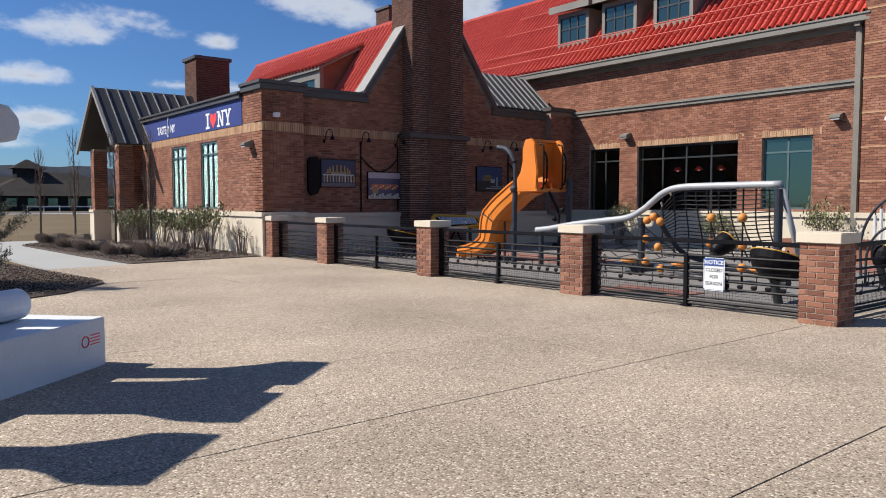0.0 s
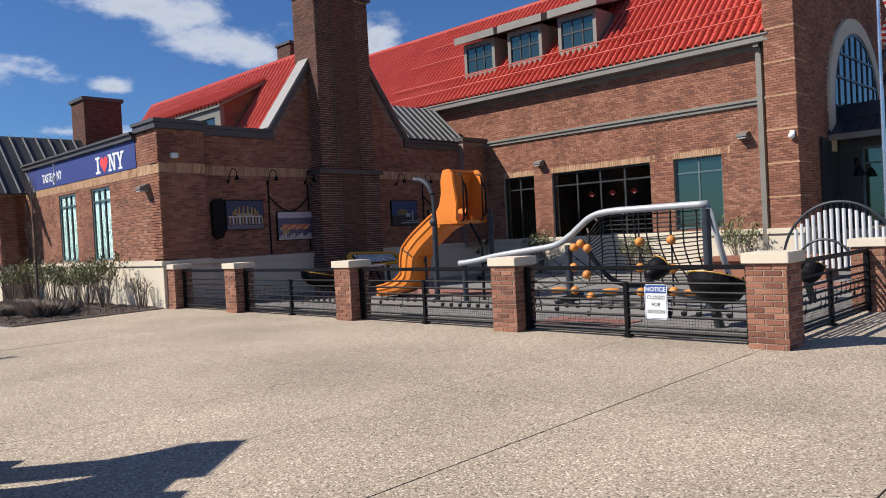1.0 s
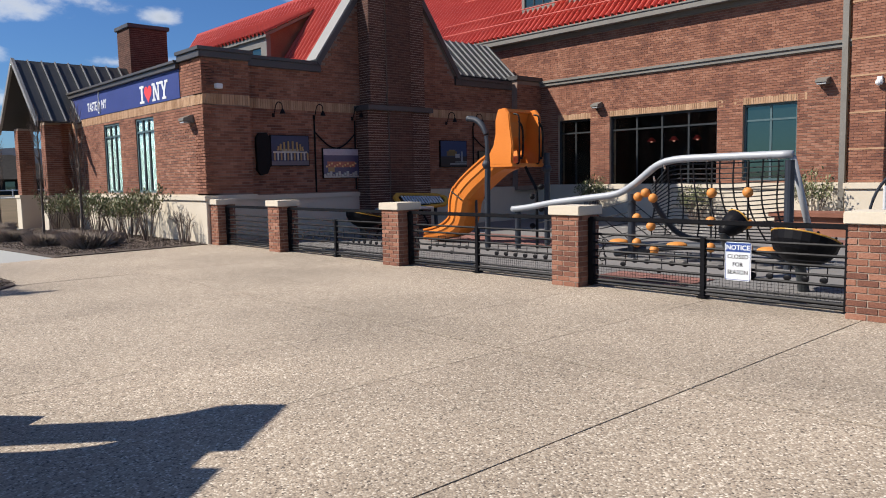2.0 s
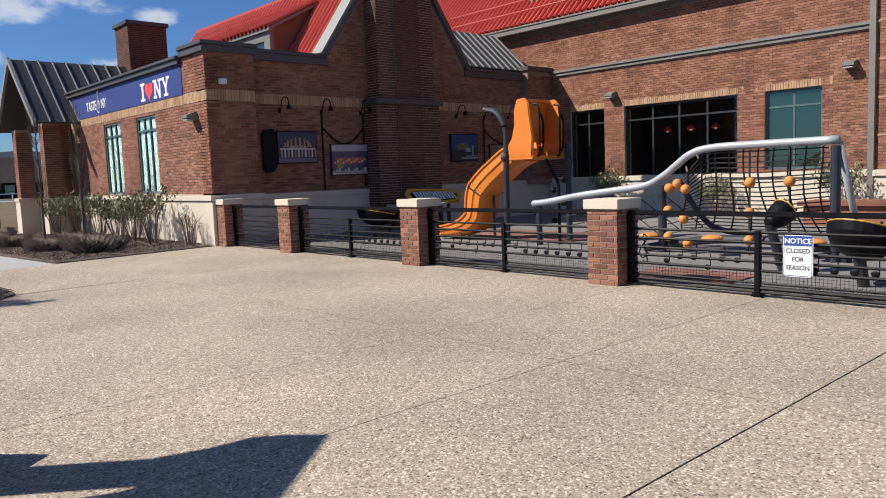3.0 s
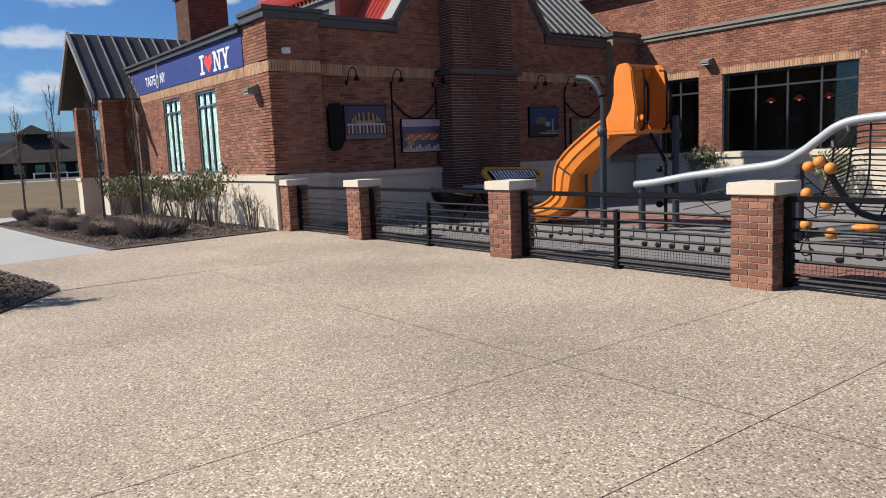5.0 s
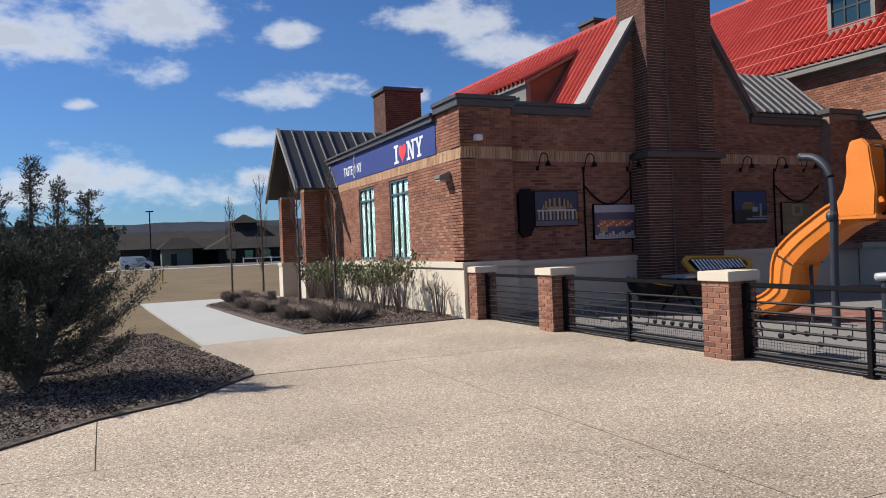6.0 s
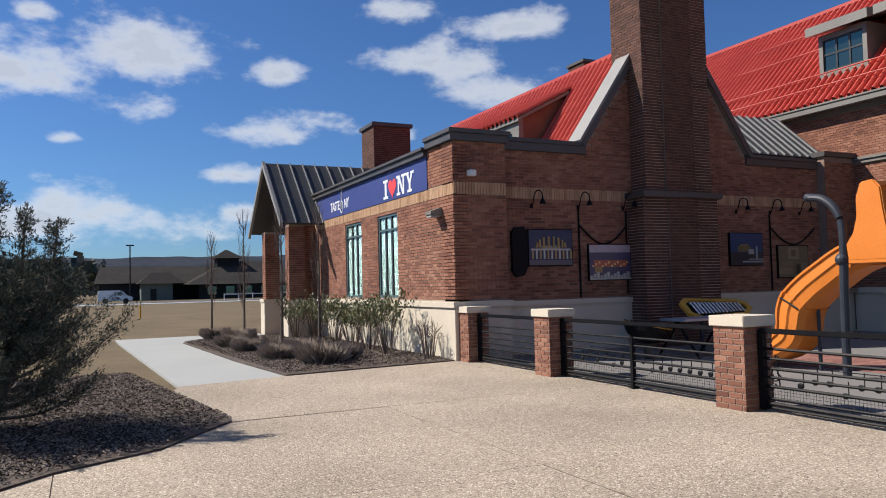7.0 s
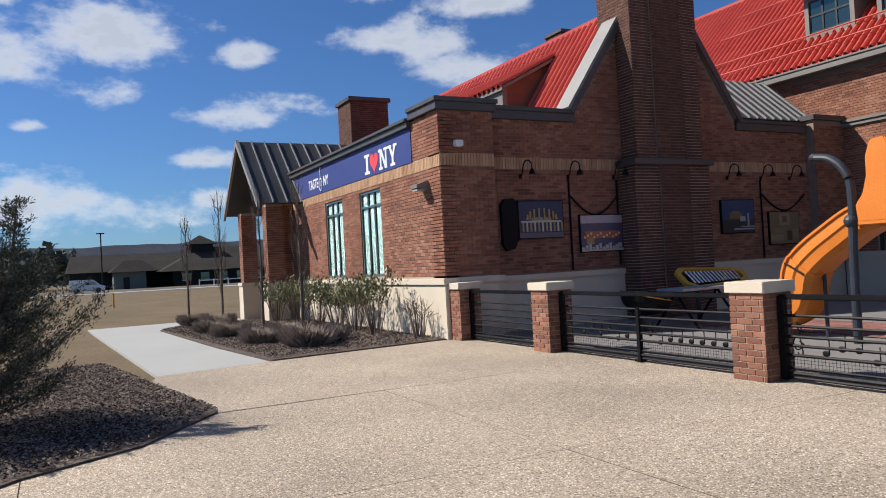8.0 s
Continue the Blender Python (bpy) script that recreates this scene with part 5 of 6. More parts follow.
# ---- climbing net on the bent silver tube ----
net = thing("rope_climber", "black rope climbing net hung from a bent silver tube", "climbing net")
NXX = 12.2
rail = curve_pts([(NXX, y, z) for y, z in ((6.46, 1.72), (7.6, 1.715), (8.36, 1.70), (8.72, 1.62), (8.98, 1.45), (9.22, 1.28), (9.57, 1.12), (10.2, 1.04), (11.0, 0.95), (11.7, 0.84), (12.1, 0.80))], 7)
part("top_tube", tube(rail, 0.062, sides=12), M["silver"], net, "bent silver painted tube", smooth=True)
part("post", tube([(NXX, 6.5, -0.02), (NXX, 6.5, 1.64)], 0.07, sides=12), M["post"], net, "slate-grey steel post")
part("end_brace", tube([(NXX + 0.02, 6.47, 1.68), (NXX + 0.85, 6.40, -0.02)], 0.05, sides=12), M["silver"], net, "slanted silver tube brace", smooth=True)
part("post", tube([(NXX, 9.25, -0.02), (NXX, 9.25, 1.12)], 0.07, sides=12), M["post"], net, "slate-grey steel post")
part("post", tube([(NXX + 0.05, 12.0, -0.02), (NXX + 0.05, 12.0, 0.8)], 0.06, sides=12), M["post"], net, "slate-grey steel post")
part("brace", tube(curve_pts([(NXX, 8.95, 1.2), (NXX + 0.4, 8.85, 0.7), (NXX + 0.8, 8.7, 0.35), (NXX + 1.3, 8.2, 0.2)], 6), 0.05, sides=10), M["post"], net)


def net_at(a, b):
    """a: along the tube 0..1, b: down the net 0..1; it sags backwards."""
    y_top, y_bot = 6.6 + 2.25 * a, 6.75 + 2.6 * a
    z_top = 1.65 if y_top < 8.5 else 1.65 - 0.42 * (y_top - 8.5) / 0.4
    return Vector((NXX + 1.15 * b - 0.10 * math.sin(math.pi * b), y_top + (y_bot - y_top) * b + 0.16 * math.sin(3 * b + 5 * a) * b,
                   z_top + (0.28 - z_top) * b - 0.07 * math.sin(math.pi * a) * math.sin(math.pi * b)))
for i in range(19):
    part("rope", tube([net_at(k / 14, (i + 0.4) / 19) for k in range(15)], 0.0105, sides=5), M["rope"], net)
for j in range(10):
    part("rope", tube([net_at((j + 0.3) / 9.6 + 0.05 * k / 10, k / 10) for k in range(11)], 0.014, sides=5), M["rope"], net)
for j in range(12):
    p = net_at((j + 0.3) / 11.6, 0.0)
    part("hanger", tube([p, p + Vector((-0.03, 0, 0.08))], 0.018, sides=6), M["chrome"], net)
for j in range(5):      # the low net in front of the bend
    part("rope", tube([(NXX - 0.1 + 0.25 * k, 9.2 + 0.42 * j - 0.05 * k, 1.0 - 0.09 * j - 0.16 * k) for k in range(5)], 0.009, sides=5), M["rope"], net)
for k in range(5):
    part("rope", tube([(NXX - 0.1 + 0.25 * k, 9.2 + 0.42 * j - 0.05 * k, 1.0 - 0.09 * j - 0.16 * k) for j in range(6)], 0.009, sides=5), M["rope"], net)
for x, y, z in ((12.2, 9.11, 1.07), (12.2, 8.96, 1.14), (12.2, 8.81, 1.05), (12.2, 7.73, 1.14), (12.2, 7.13, 1.15), (12.2, 7.74, 0.68), (12.2, 9.13, 0.70), (12.2, 8.85, 0.56), (12.2, 7.12, 0.66), (12.2, 9.13, 0.26), (12.2, 8.78, 0.15), (12.2, 7.74, 0.25), (12.2, 7.12, 0.27)):
    b_ob = part("handhold_ball", ball(bmesh.new(), (x - 0.02, y, z), 0.082, 14), M["ball"], net, "orange rubber ball", smooth=True)
    if y < 8.7:
        part("drop_rope", tube([(x - 0.02, y, 0.02), (x - 0.02, y, 1.64)], 0.012, sides=6), M["rope"], net)
for y in (9.45, 8.3, 6.75):
    part("foot_disc", ball(bmesh.new(), (12.1, y, 0.27), 0.17, 14, (1, 1, 0.32)), M["ball"], net, "flat orange step")
part("ground_beam", tube(curve_pts([(NXX, 9.6, 0.05), (NXX + 0.2, 8.4, 0.22), (NXX + 0.2, 7.0, 0.22), (NXX, 6.3, 0.05)], 6), 0.07, sides=10), M["post"], net)

# ---- music play pieces ----
def kettle_drum(x, y, z, r, tilt, rot, label):
    e = thing("kettle_drum", label, "drum", "kettle drums")
    m = Matrix.Translation((x, y, z)) @ pose(0, 0, 0, tilt, 0, rot)
    bm = bmesh.new()
    rings = [(r, 0.0), (r * 0.96, -0.10), (r * 0.82, -0.2), (r * 0.5, -0.3), (r * 0.2, -0.34)]
    vs = [[bm.verts.new(m @ Vector((rr * math.cos(a), rr * math.sin(a), zz))) for a in (2 * math.pi * k / 24 for k in range(24))] for rr, zz in rings]
    for q, w in zip(vs, vs[1:]):
        for k in range(24):
            bm.faces.new((q[k], q[(k + 1) % 24], w[(k + 1) % 24], w[k]))
    bm.faces.new(vs[-1])
    bm.faces.new(vs[0][::-1])
    bmesh.ops.recalc_face_normals(bm, faces=bm.faces[:])
    part("bowl", bm, M["iron"], e, "dark slate bowl")
    bm = tube([m @ Vector((r * math.cos(a), r * math.sin(a), 0.01)) for a in (2 * math.pi * k / 24 for k in range(25))], 0.009, sides=6)
    part("rim", bm, M["yellow"], e, "thin yellow rim")
    for k in range(10):
        part("rivet", ball(bmesh.new(), m @ Vector((r * 0.99 * math.cos(k * 0.628), r * 0.99 * math.sin(k * 0.628), 0.03)), 0.017, 6), M["iron"], e)
    part("post", tube([(x, y, -0.02), m @ Vector((0, 0, -0.3))], 0.065, sides=12), M["frame"], e)
    return e
kettle_drum(10.2, 5.45, 0.64, 0.40, 20, 75, "dark kettle drum with yellow rim on a post")
kettle_drum(10.9, 6.66, 0.80, 0.17, 58, 70, "small tilted dark drum with yellow studded rim")
kettle_drum(13.9, 5.45, 0.60, 0.22, 25, 70, "tilted dark drum with yellow rim beside the chimes")

chimes = thing("tubular_chimes", "row of hanging steel chime tubes under a curved arch", "chimes")
CX = 15.0
ca = [(CX, 5.33 + 0.98 * math.cos(a), 0.55 + 1.12 * math.sin(a)) for a in (math.pi * k / 26 for k in range(27))]
part("arch", tube([(CX, ca[0][1] - 0.03, -0.02)] + ca + [(CX, ca[-1][1] + 0.03, -0.02)], 0.026, sides=10), M["post"], chimes, "slate-grey steel arch")
for i in range(15):
    y = 4.60 + i * 0.104
    top = 0.55 + 1.10 * math.sqrt(max(0.02, 1 - ((y - 5.33) / 0.98) ** 2))
    c = part("chime_tube", tube([(CX - 0.02, y, 0.40 + 0.008 * i), (CX - 0.02, y, top - 0.10)], 0.031, sides=10), M["bright"], chimes, "bright steel tube")
    part("hanger", tube([(CX - 0.02, y, top - 0.10), (CX, y, top)], 0.012, sides=6), M["iron"], chimes)
low = thing("small_chimes", "low curved iron arch with short chimes", "chimes")
part("arch", tube([(13.6, 5.15 + 0.5 * math.cos(a), 0.42 + 0.62 * math.sin(a)) for a in (math.pi * k / 20 for k in range(21))], 0.022, sides=8), M["post"], low)
for s in (-0.5, 0.5):
    part("leg", tube([(13.6, 5.15 + s, -0.02), (13.6, 5.15 + s, 0.43)], 0.022, sides=8), M["post"], low)

def marimba(x, y, z, w, d, tilt, rot, label):
    e = thing("marimba", label, "marimba", "marimbas")
    m = Matrix.Translation((x, y, z)) @ pose(0, 0, 0, 0, 0, rot) @ pose(0, 0, 0, tilt, 0, 0)
    pts = [(-w, -d * 0.5), (-w * 0.75, -d), (w * 0.75, -d * 0.72), (w, -d * 0.2), (w, d * 0.4), (w * 0.7, d * 0.75), (-w * 0.8, d), (-w, d * 0.6)]
    hole = [(u * 0.86, v * 0.76) for u, v in pts]
    bm = bmesh.new()
    o = [[bm.verts.new(m @ Vector((u, v, zz))) for u, v in q] for q, zz in ((pts, 0), (hole, 0), (hole, -0.07), (pts, -0.07))]
    for q, wv_ in zip(o, o[1:] + o[:1]):
        for k in range(8):
            bm.faces.new((q[k], q[(k + 1) % 8], wv_[(k + 1) % 8], wv_[k]))
    bmesh.ops.recalc_face_normals(bm, faces=bm.faces[:])
    part("frame", bm, M["yellow"], e, "yellow frame")
    part("tray", prism([(u * 0.9, v * 0.8) for u, v in pts], -0.06, -0.05, "z"), M["iron"], e).matrix_local = m
    for i in range(14):
        u = -w * 0.7 + i * w * 1.4 / 13
        b = part("bar", boxes((u - w * 0.032, u + w * 0.032, -d * (0.55 - 0.01 * i), d * (0.6 - 0.014 * i), -0.02, 0.005), bevel=0.003), M["chrome"], e, "steel bar")
        b.matrix_local = m
    for s in (-0.5, 0.5):
        part("leg", tube([(x + s * w * math.cos(radians(rot)), y + s * w * math.sin(radians(rot)), -0.02), m @ Vector((s * w, 0, -0.06))], 0.05, sides=10), M["post"], e)
    return e
marimba(14.2, 17.2, 0.88, 0.86, 0.34, 38, -6, "yellow-framed marimba with steel bars on posts")
kettle_drum(11.75, 16.6, 0.62, 0.46, 12, 60, "wide dark blue drum with yellow rim on a post")

# benches and flat pale table seen between the bars
bench = thing("picnic_bench", "pale grey metal picnic bench inside the yard", "bench")
part("top", boxes((12.3, 13.7, 16.2, 16.9, 0.68, 0.73), bevel=0.01), M["silver"], bench)
for u in (12.45, 13.55):
    part("leg", tube(curve_pts([(u, 16.0, -0.01), (u, 16.35, 0.4), (u, 16.55, 0.68)], 4), 0.025, sides=8), M["iron"], bench)
    part("leg", tube(curve_pts([(u, 17.1, -0.01), (u, 16.75, 0.4), (u, 16.55, 0.68)], 4), 0.025, sides=8), M["iron"], bench)

# ---- flagpoles ----
def flagpole(x, y, h, label):
    e = thing("flagpole", label, "flagpole", "flagpoles")
    part("pole", tube([(x, y, -0.02), (x, y, h * 0.5), (x, y, h)], 0.045, sides=12, r1=0.03), M["chrome"], e, "bright metal pole")
    part("base", tube([(x, y, -0.02), (x, y, 0.12)], 0.14, sides=14, r1=0.08), M["chrome"], e)
    part("finial", ball(bmesh.new(), (x, y, h + 0.06), 0.08, 10), M["chrome"], e)
    return e


def flag(x, y, z, w, h, mat, name, label):
    bm = bmesh.new()
    g = [[bm.verts.new((x + 0.05 + 0.25 * w * i / 10 + 0.10 * math.sin(i * 0.9 + j * 0.4), y - w * 0.75 * i / 10 + 0.05 * math.sin(i * 1.3 + j), z + h * j / 8 - 0.35 * w * (i / 10) ** 1.3)) for j in range(9)] for i in range(11)]
    for i in range(10):
        for j in range(8):
            bm.faces.new((g[i][j], g[i + 1][j], g[i + 1][j + 1], g[i][j + 1]))
    ret = bmesh.ops.solidify(bm, geom=bm.faces[:], thickness=0.006)
    return single(name, bm, mat, label, "flag", smooth=True)
flagpole(17.2, 5.08, 8.5, "tall bright metal flagpole beside the chimes")
flagpole(31.0, 5.5, 9.5, "tall metal flagpole behind the entrance")
stripes = bpy.data.materials.new("striped_cloth")
stripes.use_nodes = True
sn, sl = stripes.node_tree.nodes, stripes.node_tree.links
wave = sn.new("ShaderNodeTexWave")
wave.bands_direction, wave.inputs["Scale"].default_value = "Z", 2.6
rp = sn.new("ShaderNodeValToRGB")
rp.color_ramp.interpolation = "CONSTANT"
rp.color_ramp.elements[0].color, rp.color_ramp.elements[1].color = (0.55, 0.02, 0.035, 1), (0.75, 0.74, 0.72, 1)
rp.color_ramp.elements[1].position = 0.5
gg = sn.new("ShaderNodeNewGeometry")
sl.new(gg.outputs["Position"], wave.inputs["Vector"])
sl.new(wave.outputs["Fac"], rp.inputs["Fac"])
sl.new(rp.outputs["Color"], sn["Principled BSDF"].inputs["Base Color"])
sn["Principled BSDF"].inputs["Roughness"].default_value = 0.8
flag(17.2, 5.03, 4.75, 1.0, 1.1, stripes, "striped_flag", "red and white striped flag hanging from its pole")
flag(17.2, 5.03, 3.95, 0.6, 0.7, M["flag"], "dark_flag", "dark flag hanging limp below the striped one")
flag(31.0, 5.45, 5.75, 0.9, 1.1, M["flag"], "dark_flag", "dark blue flag hanging limp from its pole")

# ---- things on the walls ----
def wall_light(m, label):
    e = thing("wall_light", label, "wall light", "wall lights")
    e.matrix_world = m
    part("housing", prism([(0, -0.08), (0.26, -0.03), (0.26, 0.03), (0.05, 0.11), (0, 0.11)], -0.14, 0.14, "y"), M["trim"], e)
    part("lens", boxes((0.06, 0.24, -0.11, 0.11, -0.082, -0.05)), M["silver"], e)
    return e
west = pose(0, 0, 0, 0, 0, 180)
wall_light(Matrix.Translation((WX - 0.01, 19.2, 2.97)) @ west, "bronze wedge wall light on the sunlit brick wall")
wall_light(Matrix.Translation((VX - 0.01, 16.28, 3.67)) @ west, "bronze wedge wall light above the dark windows")
wall_light(Matrix.Translation((VX - 0.01, 9.36, 3.71)) @ west, "bronze wedge wall light beside the downpipe")
flood = thing("flood_light", "small white flood light on the brick corner pier", "flood light")
part("housing", boxes((8.9, 9.06, CY - 0.18, CY - 0.04, 3.66, 3.78), bevel=0.012), M["white"], flood)
part("arm", boxes((8.95, 9.01, CY - 0.05, CY, 3.70, 3.76)), M["white"], flood)
cam_w = thing("wall_camera", "small white camera dome on the tower", "camera")
part("dome", ball(bmesh.new(), (TX - 0.09, TY0 + 0.12, 3.52), 0.085, 12), M["white"], cam_w)
part("mount", boxes((TX - 0.07, TX, TY0 + 0.06, TY0 + 0.18, 3.54, 3.66), bevel=0.008), M["white"], cam_w)


def gooseneck(x):
    e = thing("gooseneck_lamp", "black gooseneck lamp over the wall pictures", "lamp", "gooseneck lamps")
    z = 3.14
    part("arm", tube(curve_pts([(x, FY, z + 0.02), (x, FY - 0.07, z + 0.06), (x + 0.02, FY - 0.13, z + 0.27), (x + 0.05, FY - 0.21, z + 0.33), (x + 0.09, FY - 0.29, z + 0.27), (x + 0.10, FY - 0.30, z + 0.15)], 5), 0.013, sides=7), M["iron"], e)
    part("shade", tube([(x + 0.10, FY - 0.30, z + 0.15), (x + 0.10, FY - 0.30, z + 0.10), (x + 0.10, FY - 0.30, z + 0.03)], 0.022, sides=12, r1=0.075), M["iron"], e)
    part("wall_plate", boxes((x - 0.04, x + 0.04, FY - 0.02, FY, z - 0.04, z + 0.06), bevel=0.006), M["iron"], e)
for x in (10.69, 11.91, 13.16, 16.72, 17.92, 19.0):
    gooseneck(x)


def picture(x0, x1, z0, z1, scheme, label, arched=False):
    e = thing("wall_picture", label, "picture", "wall pictures")
    y = FY - 0.07
    part("frame", boxes((x0 - 0.02, x1 + 0.02, y, FY - 0.008, z0 - 0.02, z1 + 0.02), bevel=0.006), M["iron"], e)
    w, h = x1 - x0, z1 - z0
    for k, (a0, a1, b0, b1, col) in enumerate(scheme):
        nm = "pic_%d_%d_%d" % tuple(int(c * 99) for c in col)
        mt = M.get(nm) or material(nm, [tuple(c * 0.8 for c in col), tuple(min(1, c * 1.15) for c in col)], 0.35, scale=9, fine=60, spread=0.5)
        M[nm] = mt
        part("print", boxes((x0 + w * a0, x0 + w * a1, y - 0.002 - 0.0012 * k, y + 0.002, z0 + h * b0, z0 + h * b1)), mt, e)
    return e
NAVY, GOLD, PALE, DUSK, RUST = (0.02, 0.022, 0.07), (0.36, 0.22, 0.08), (0.46, 0.43, 0.39), (0.08, 0.065, 0.12), (0.42, 0.12, 0.07)
dome = [(0.5 - 0.34 * math.cos(math.pi * k / 9) - 0.02, 0.5 - 0.34 * math.cos(math.pi * k / 9) + 0.02, 0.5, 0.55 + 0.27 * math.sin(math.pi * k / 9), GOLD) for k in range(10)]
columns = [(0.06 + 0.088 * k, 0.10 + 0.088 * k, 0.17, 0.42, PALE if k % 2 else GOLD) for k in range(11)]
lights = [(0.06 + 0.075 * k, 0.10 + 0.075 * k, 0.36 + 0.05 * (k % 3), 0.42 + 0.05 * (k % 3), (0.8, 0.5, 0.2)) for k in range(12)]
snow = [(0.08 * k, 0.08 * k + 0.06, 0.04 + 0.03 * (k % 2), 0.12 + 0.05 * (k % 3), PALE) for k in range(12)]
picture(10.56, 11.67, 1.87, 2.63, [(0, 1, 0, 1, NAVY), (0, 1, 0, 0.14, (0.10, 0.09, 0.12)), (0.04, 0.96, 0.42, 0.47, PALE), (0.28, 0.72, 0.47, 0.56, (0.3, 0.26, 0.2))] + columns + dome, "night picture of a gilded pavilion on the brick wall")
picture(12.13, 13.28, 1.53, 2.31, [(0, 1, 0, 1, DUSK), (0, 1, 0.78, 1, (0.42, 0.36, 0.40)), (0.1, 0.9, 0.36, 0.56, RUST), (0.12, 0.3, 0.2, 0.36, GOLD), (0, 1, 0, 0.06, PALE)] + lights + snow, "dusk picture of a lit building on the brick wall")
picture(16.42, 17.52, 1.81, 2.60, [(0, 1, 0, 1, (0.015, 0.05, 0.14)), (0, 1, 0, 0.4, (0.02, 0.025, 0.03)), (0.22, 0.62, 0.42, 0.6, (0.14, 0.11, 0.05)), (0.3, 0.55, 0.6, 0.66, (0.2, 0.15, 0.06)), (0.55, 0.72, 0.34, 0.5, (0.3, 0.34, 0.38)), (0.78, 0.84, 0.2, 0.6, (0.22, 0.28, 0.33)), (0.35, 1, 0.08, 0.13, (0.28, 0.33, 0.36)), (0.55, 1, 0.16, 0.2, (0.2, 0.25, 0.28))], "blue picture with pale shapes on the brick wall")
picture(18.09, 19.18, 1.48, 2.29, [(0, 1, 0, 1, (0.16, 0.13, 0.08)), (0.32, 0.68, 0.58, 0.95, (0.25, 0.21, 0.14)), (0.42, 0.58, 0.66, 0.88, (0.13, 0.1, 0.06)), (0.0, 0.45, 0.1, 0.3, (0.22, 0.18, 0.12)), (0.1, 0.5, 0.34, 0.5, (0.2, 0.16, 0.1)), (0.58, 0.72, 0.1, 0.4, (0.06, 0.045, 0.03)), (0.75, 0.96, 0.1, 0.45, (0.2, 0.17, 0.11))], "sepia picture of ornaments on the brick wall")
for x, z0 in ((11.9, 1.15), (13.22, 1.2), (17.87, 1.15)):
    single("conduit", tube([(x, FY - 0.03, z0), (x, FY - 0.03, 3.1)], 0.022, sides=8), M["iron"], "thin black conduit pipe up the brick wall", "pipe", "conduits")
# added black solid in place of the shadow-like blob left of the first picture
single("wall_cabinet", prism([(10.14, 1.74), (10.24, 1.62), (10.42, 1.66), (10.51, 1.85), (10.51, 2.58), (10.42, 2.70), (10.22, 2.68), (10.13, 2.56)], FY - 0.10, FY - 0.006, "y"), M["iron"], "black shape standing in for a shadow-like blob beside a picture", "cabinet")

for a, b in ((11.9, 13.22), (17.87, 19.5)):
    pts = [(a + (b - a) * k / 12, FY - 0.05, 2.75 - 0.42 * math.sin(math.pi * k / 12)) for k in range(13)]
    single("cable_swag", tube(pts, 0.02, sides=6), M["iron"], "black cable hung in a swag along the brick wall", "cable", "cable swags")

# pendant lamps behind the dark windows
for y in (12.7, 13.5, 14.3, 15.1, 17.2):
    e = thing("pendant_lamp", "small red pendant lamp hanging inside the dark window", "lamp", "pendant lamps")
    part("shade", tube([(VX + 1.2, y, 2.62), (VX + 1.2, y, 2.5)], 0.05, sides=12, r1=0.14), M["red"], e)
    part("cord", tube([(VX + 1.2, y, 2.62), (VX + 1.2, y, 4.0)], 0.01, sides=5), M["iron"], e)
    g = material("lamp_glow", [(0.8, 0.3, 0.2)], 0.5) if "glow" not in M else M["glow"]
    M["glow"] = g
    nb = g.node_tree.nodes["Principled BSDF"]
    nb.inputs["Emission Color"].default_value, nb.inputs["Emission Strength"].default_value = (1, 0.35, 0.25, 1), 0.6
    part("bulb", ball(bmesh.new(), (VX + 1.2, y, 2.5), 0.045, 8), g, e, "lit bulb")
lamp_e = thing("gooseneck_lamp", "black gooseneck lamp beside the glass entrance", "lamp", "gooseneck lamps")
part("arm", tube(curve_pts([(NX, 7.35, 2.75), (NX - 0.2, 7.3, 2.95), (NX - 0.4, 7.2, 2.93), (NX - 0.45, 7.15, 2.72)], 5), 0.02, sides=7), M["iron"], lamp_e)
part("shade", tube([(NX - 0.45, 7.15, 2.72), (NX - 0.45, 7.15, 2.64), (NX - 0.45, 7.15, 2.46)], 0.035, sides=14, r1=0.17), M["iron"], lamp_e)

# ---- letter sculpture beside the path ----
letters = thing("letter_sculpture", "giant white slab-serif letters standing on a white plinth box", "sculpture")
AXD, BKD = Vector((0.75, 0.66, 0)).normalized(), Vector((-0.66, 0.75, 0)).normalized()
O = Vector((1.67, 7.15, 0))
LM = Matrix(((AXD.x, BKD.x, 0, O.x), (AXD.y, BKD.y, 0, O.y), (0, 0, 1, 0), (0, 0, 0, 1)))
bm = boxes((-5.2, 0, 0, 1.5, -0.02, 0.42), bevel=0.01)
bm.transform(LM)
part("plinth_box", bm, M["white"], letters, "white painted steel plinth")
def letter_shape(poly, d0, d1):
    bm = prism(poly, d0, d1, "y")
    bmesh.ops.bevel(bm, geom=[e for e in bm.edges if abs((e.verts[0].co - e.verts[1].co).y) < 0.01], offset=0.03, segments=2, affect="EDGES", clamp_overlap=True)
    bm.transform(LM)
    return bm
def serif(c, w, z, s, neck):
    """Half outline of a bracketed serif centred on c: flat end at z, curving in to the neck."""
    return [(c - w, z), (c + w, z), (c + w, z + 0.2 * s), (c + neck + 0.12, z + 0.36 * s), (c + neck, z + 0.62 * s)]
def arm_letter(c, top, w, neck):
    up = serif(c, w, top, -1, neck)
    left = [(2 * c - u, v) for u, v in up[2:]][::-1]
    lo = [(c + neck, 0.95), (c + w, 0.75), (c + w, 0.42), (c - w, 0.42), (c - w, 0.75), (c - neck, 0.95)]
    return up + lo + left
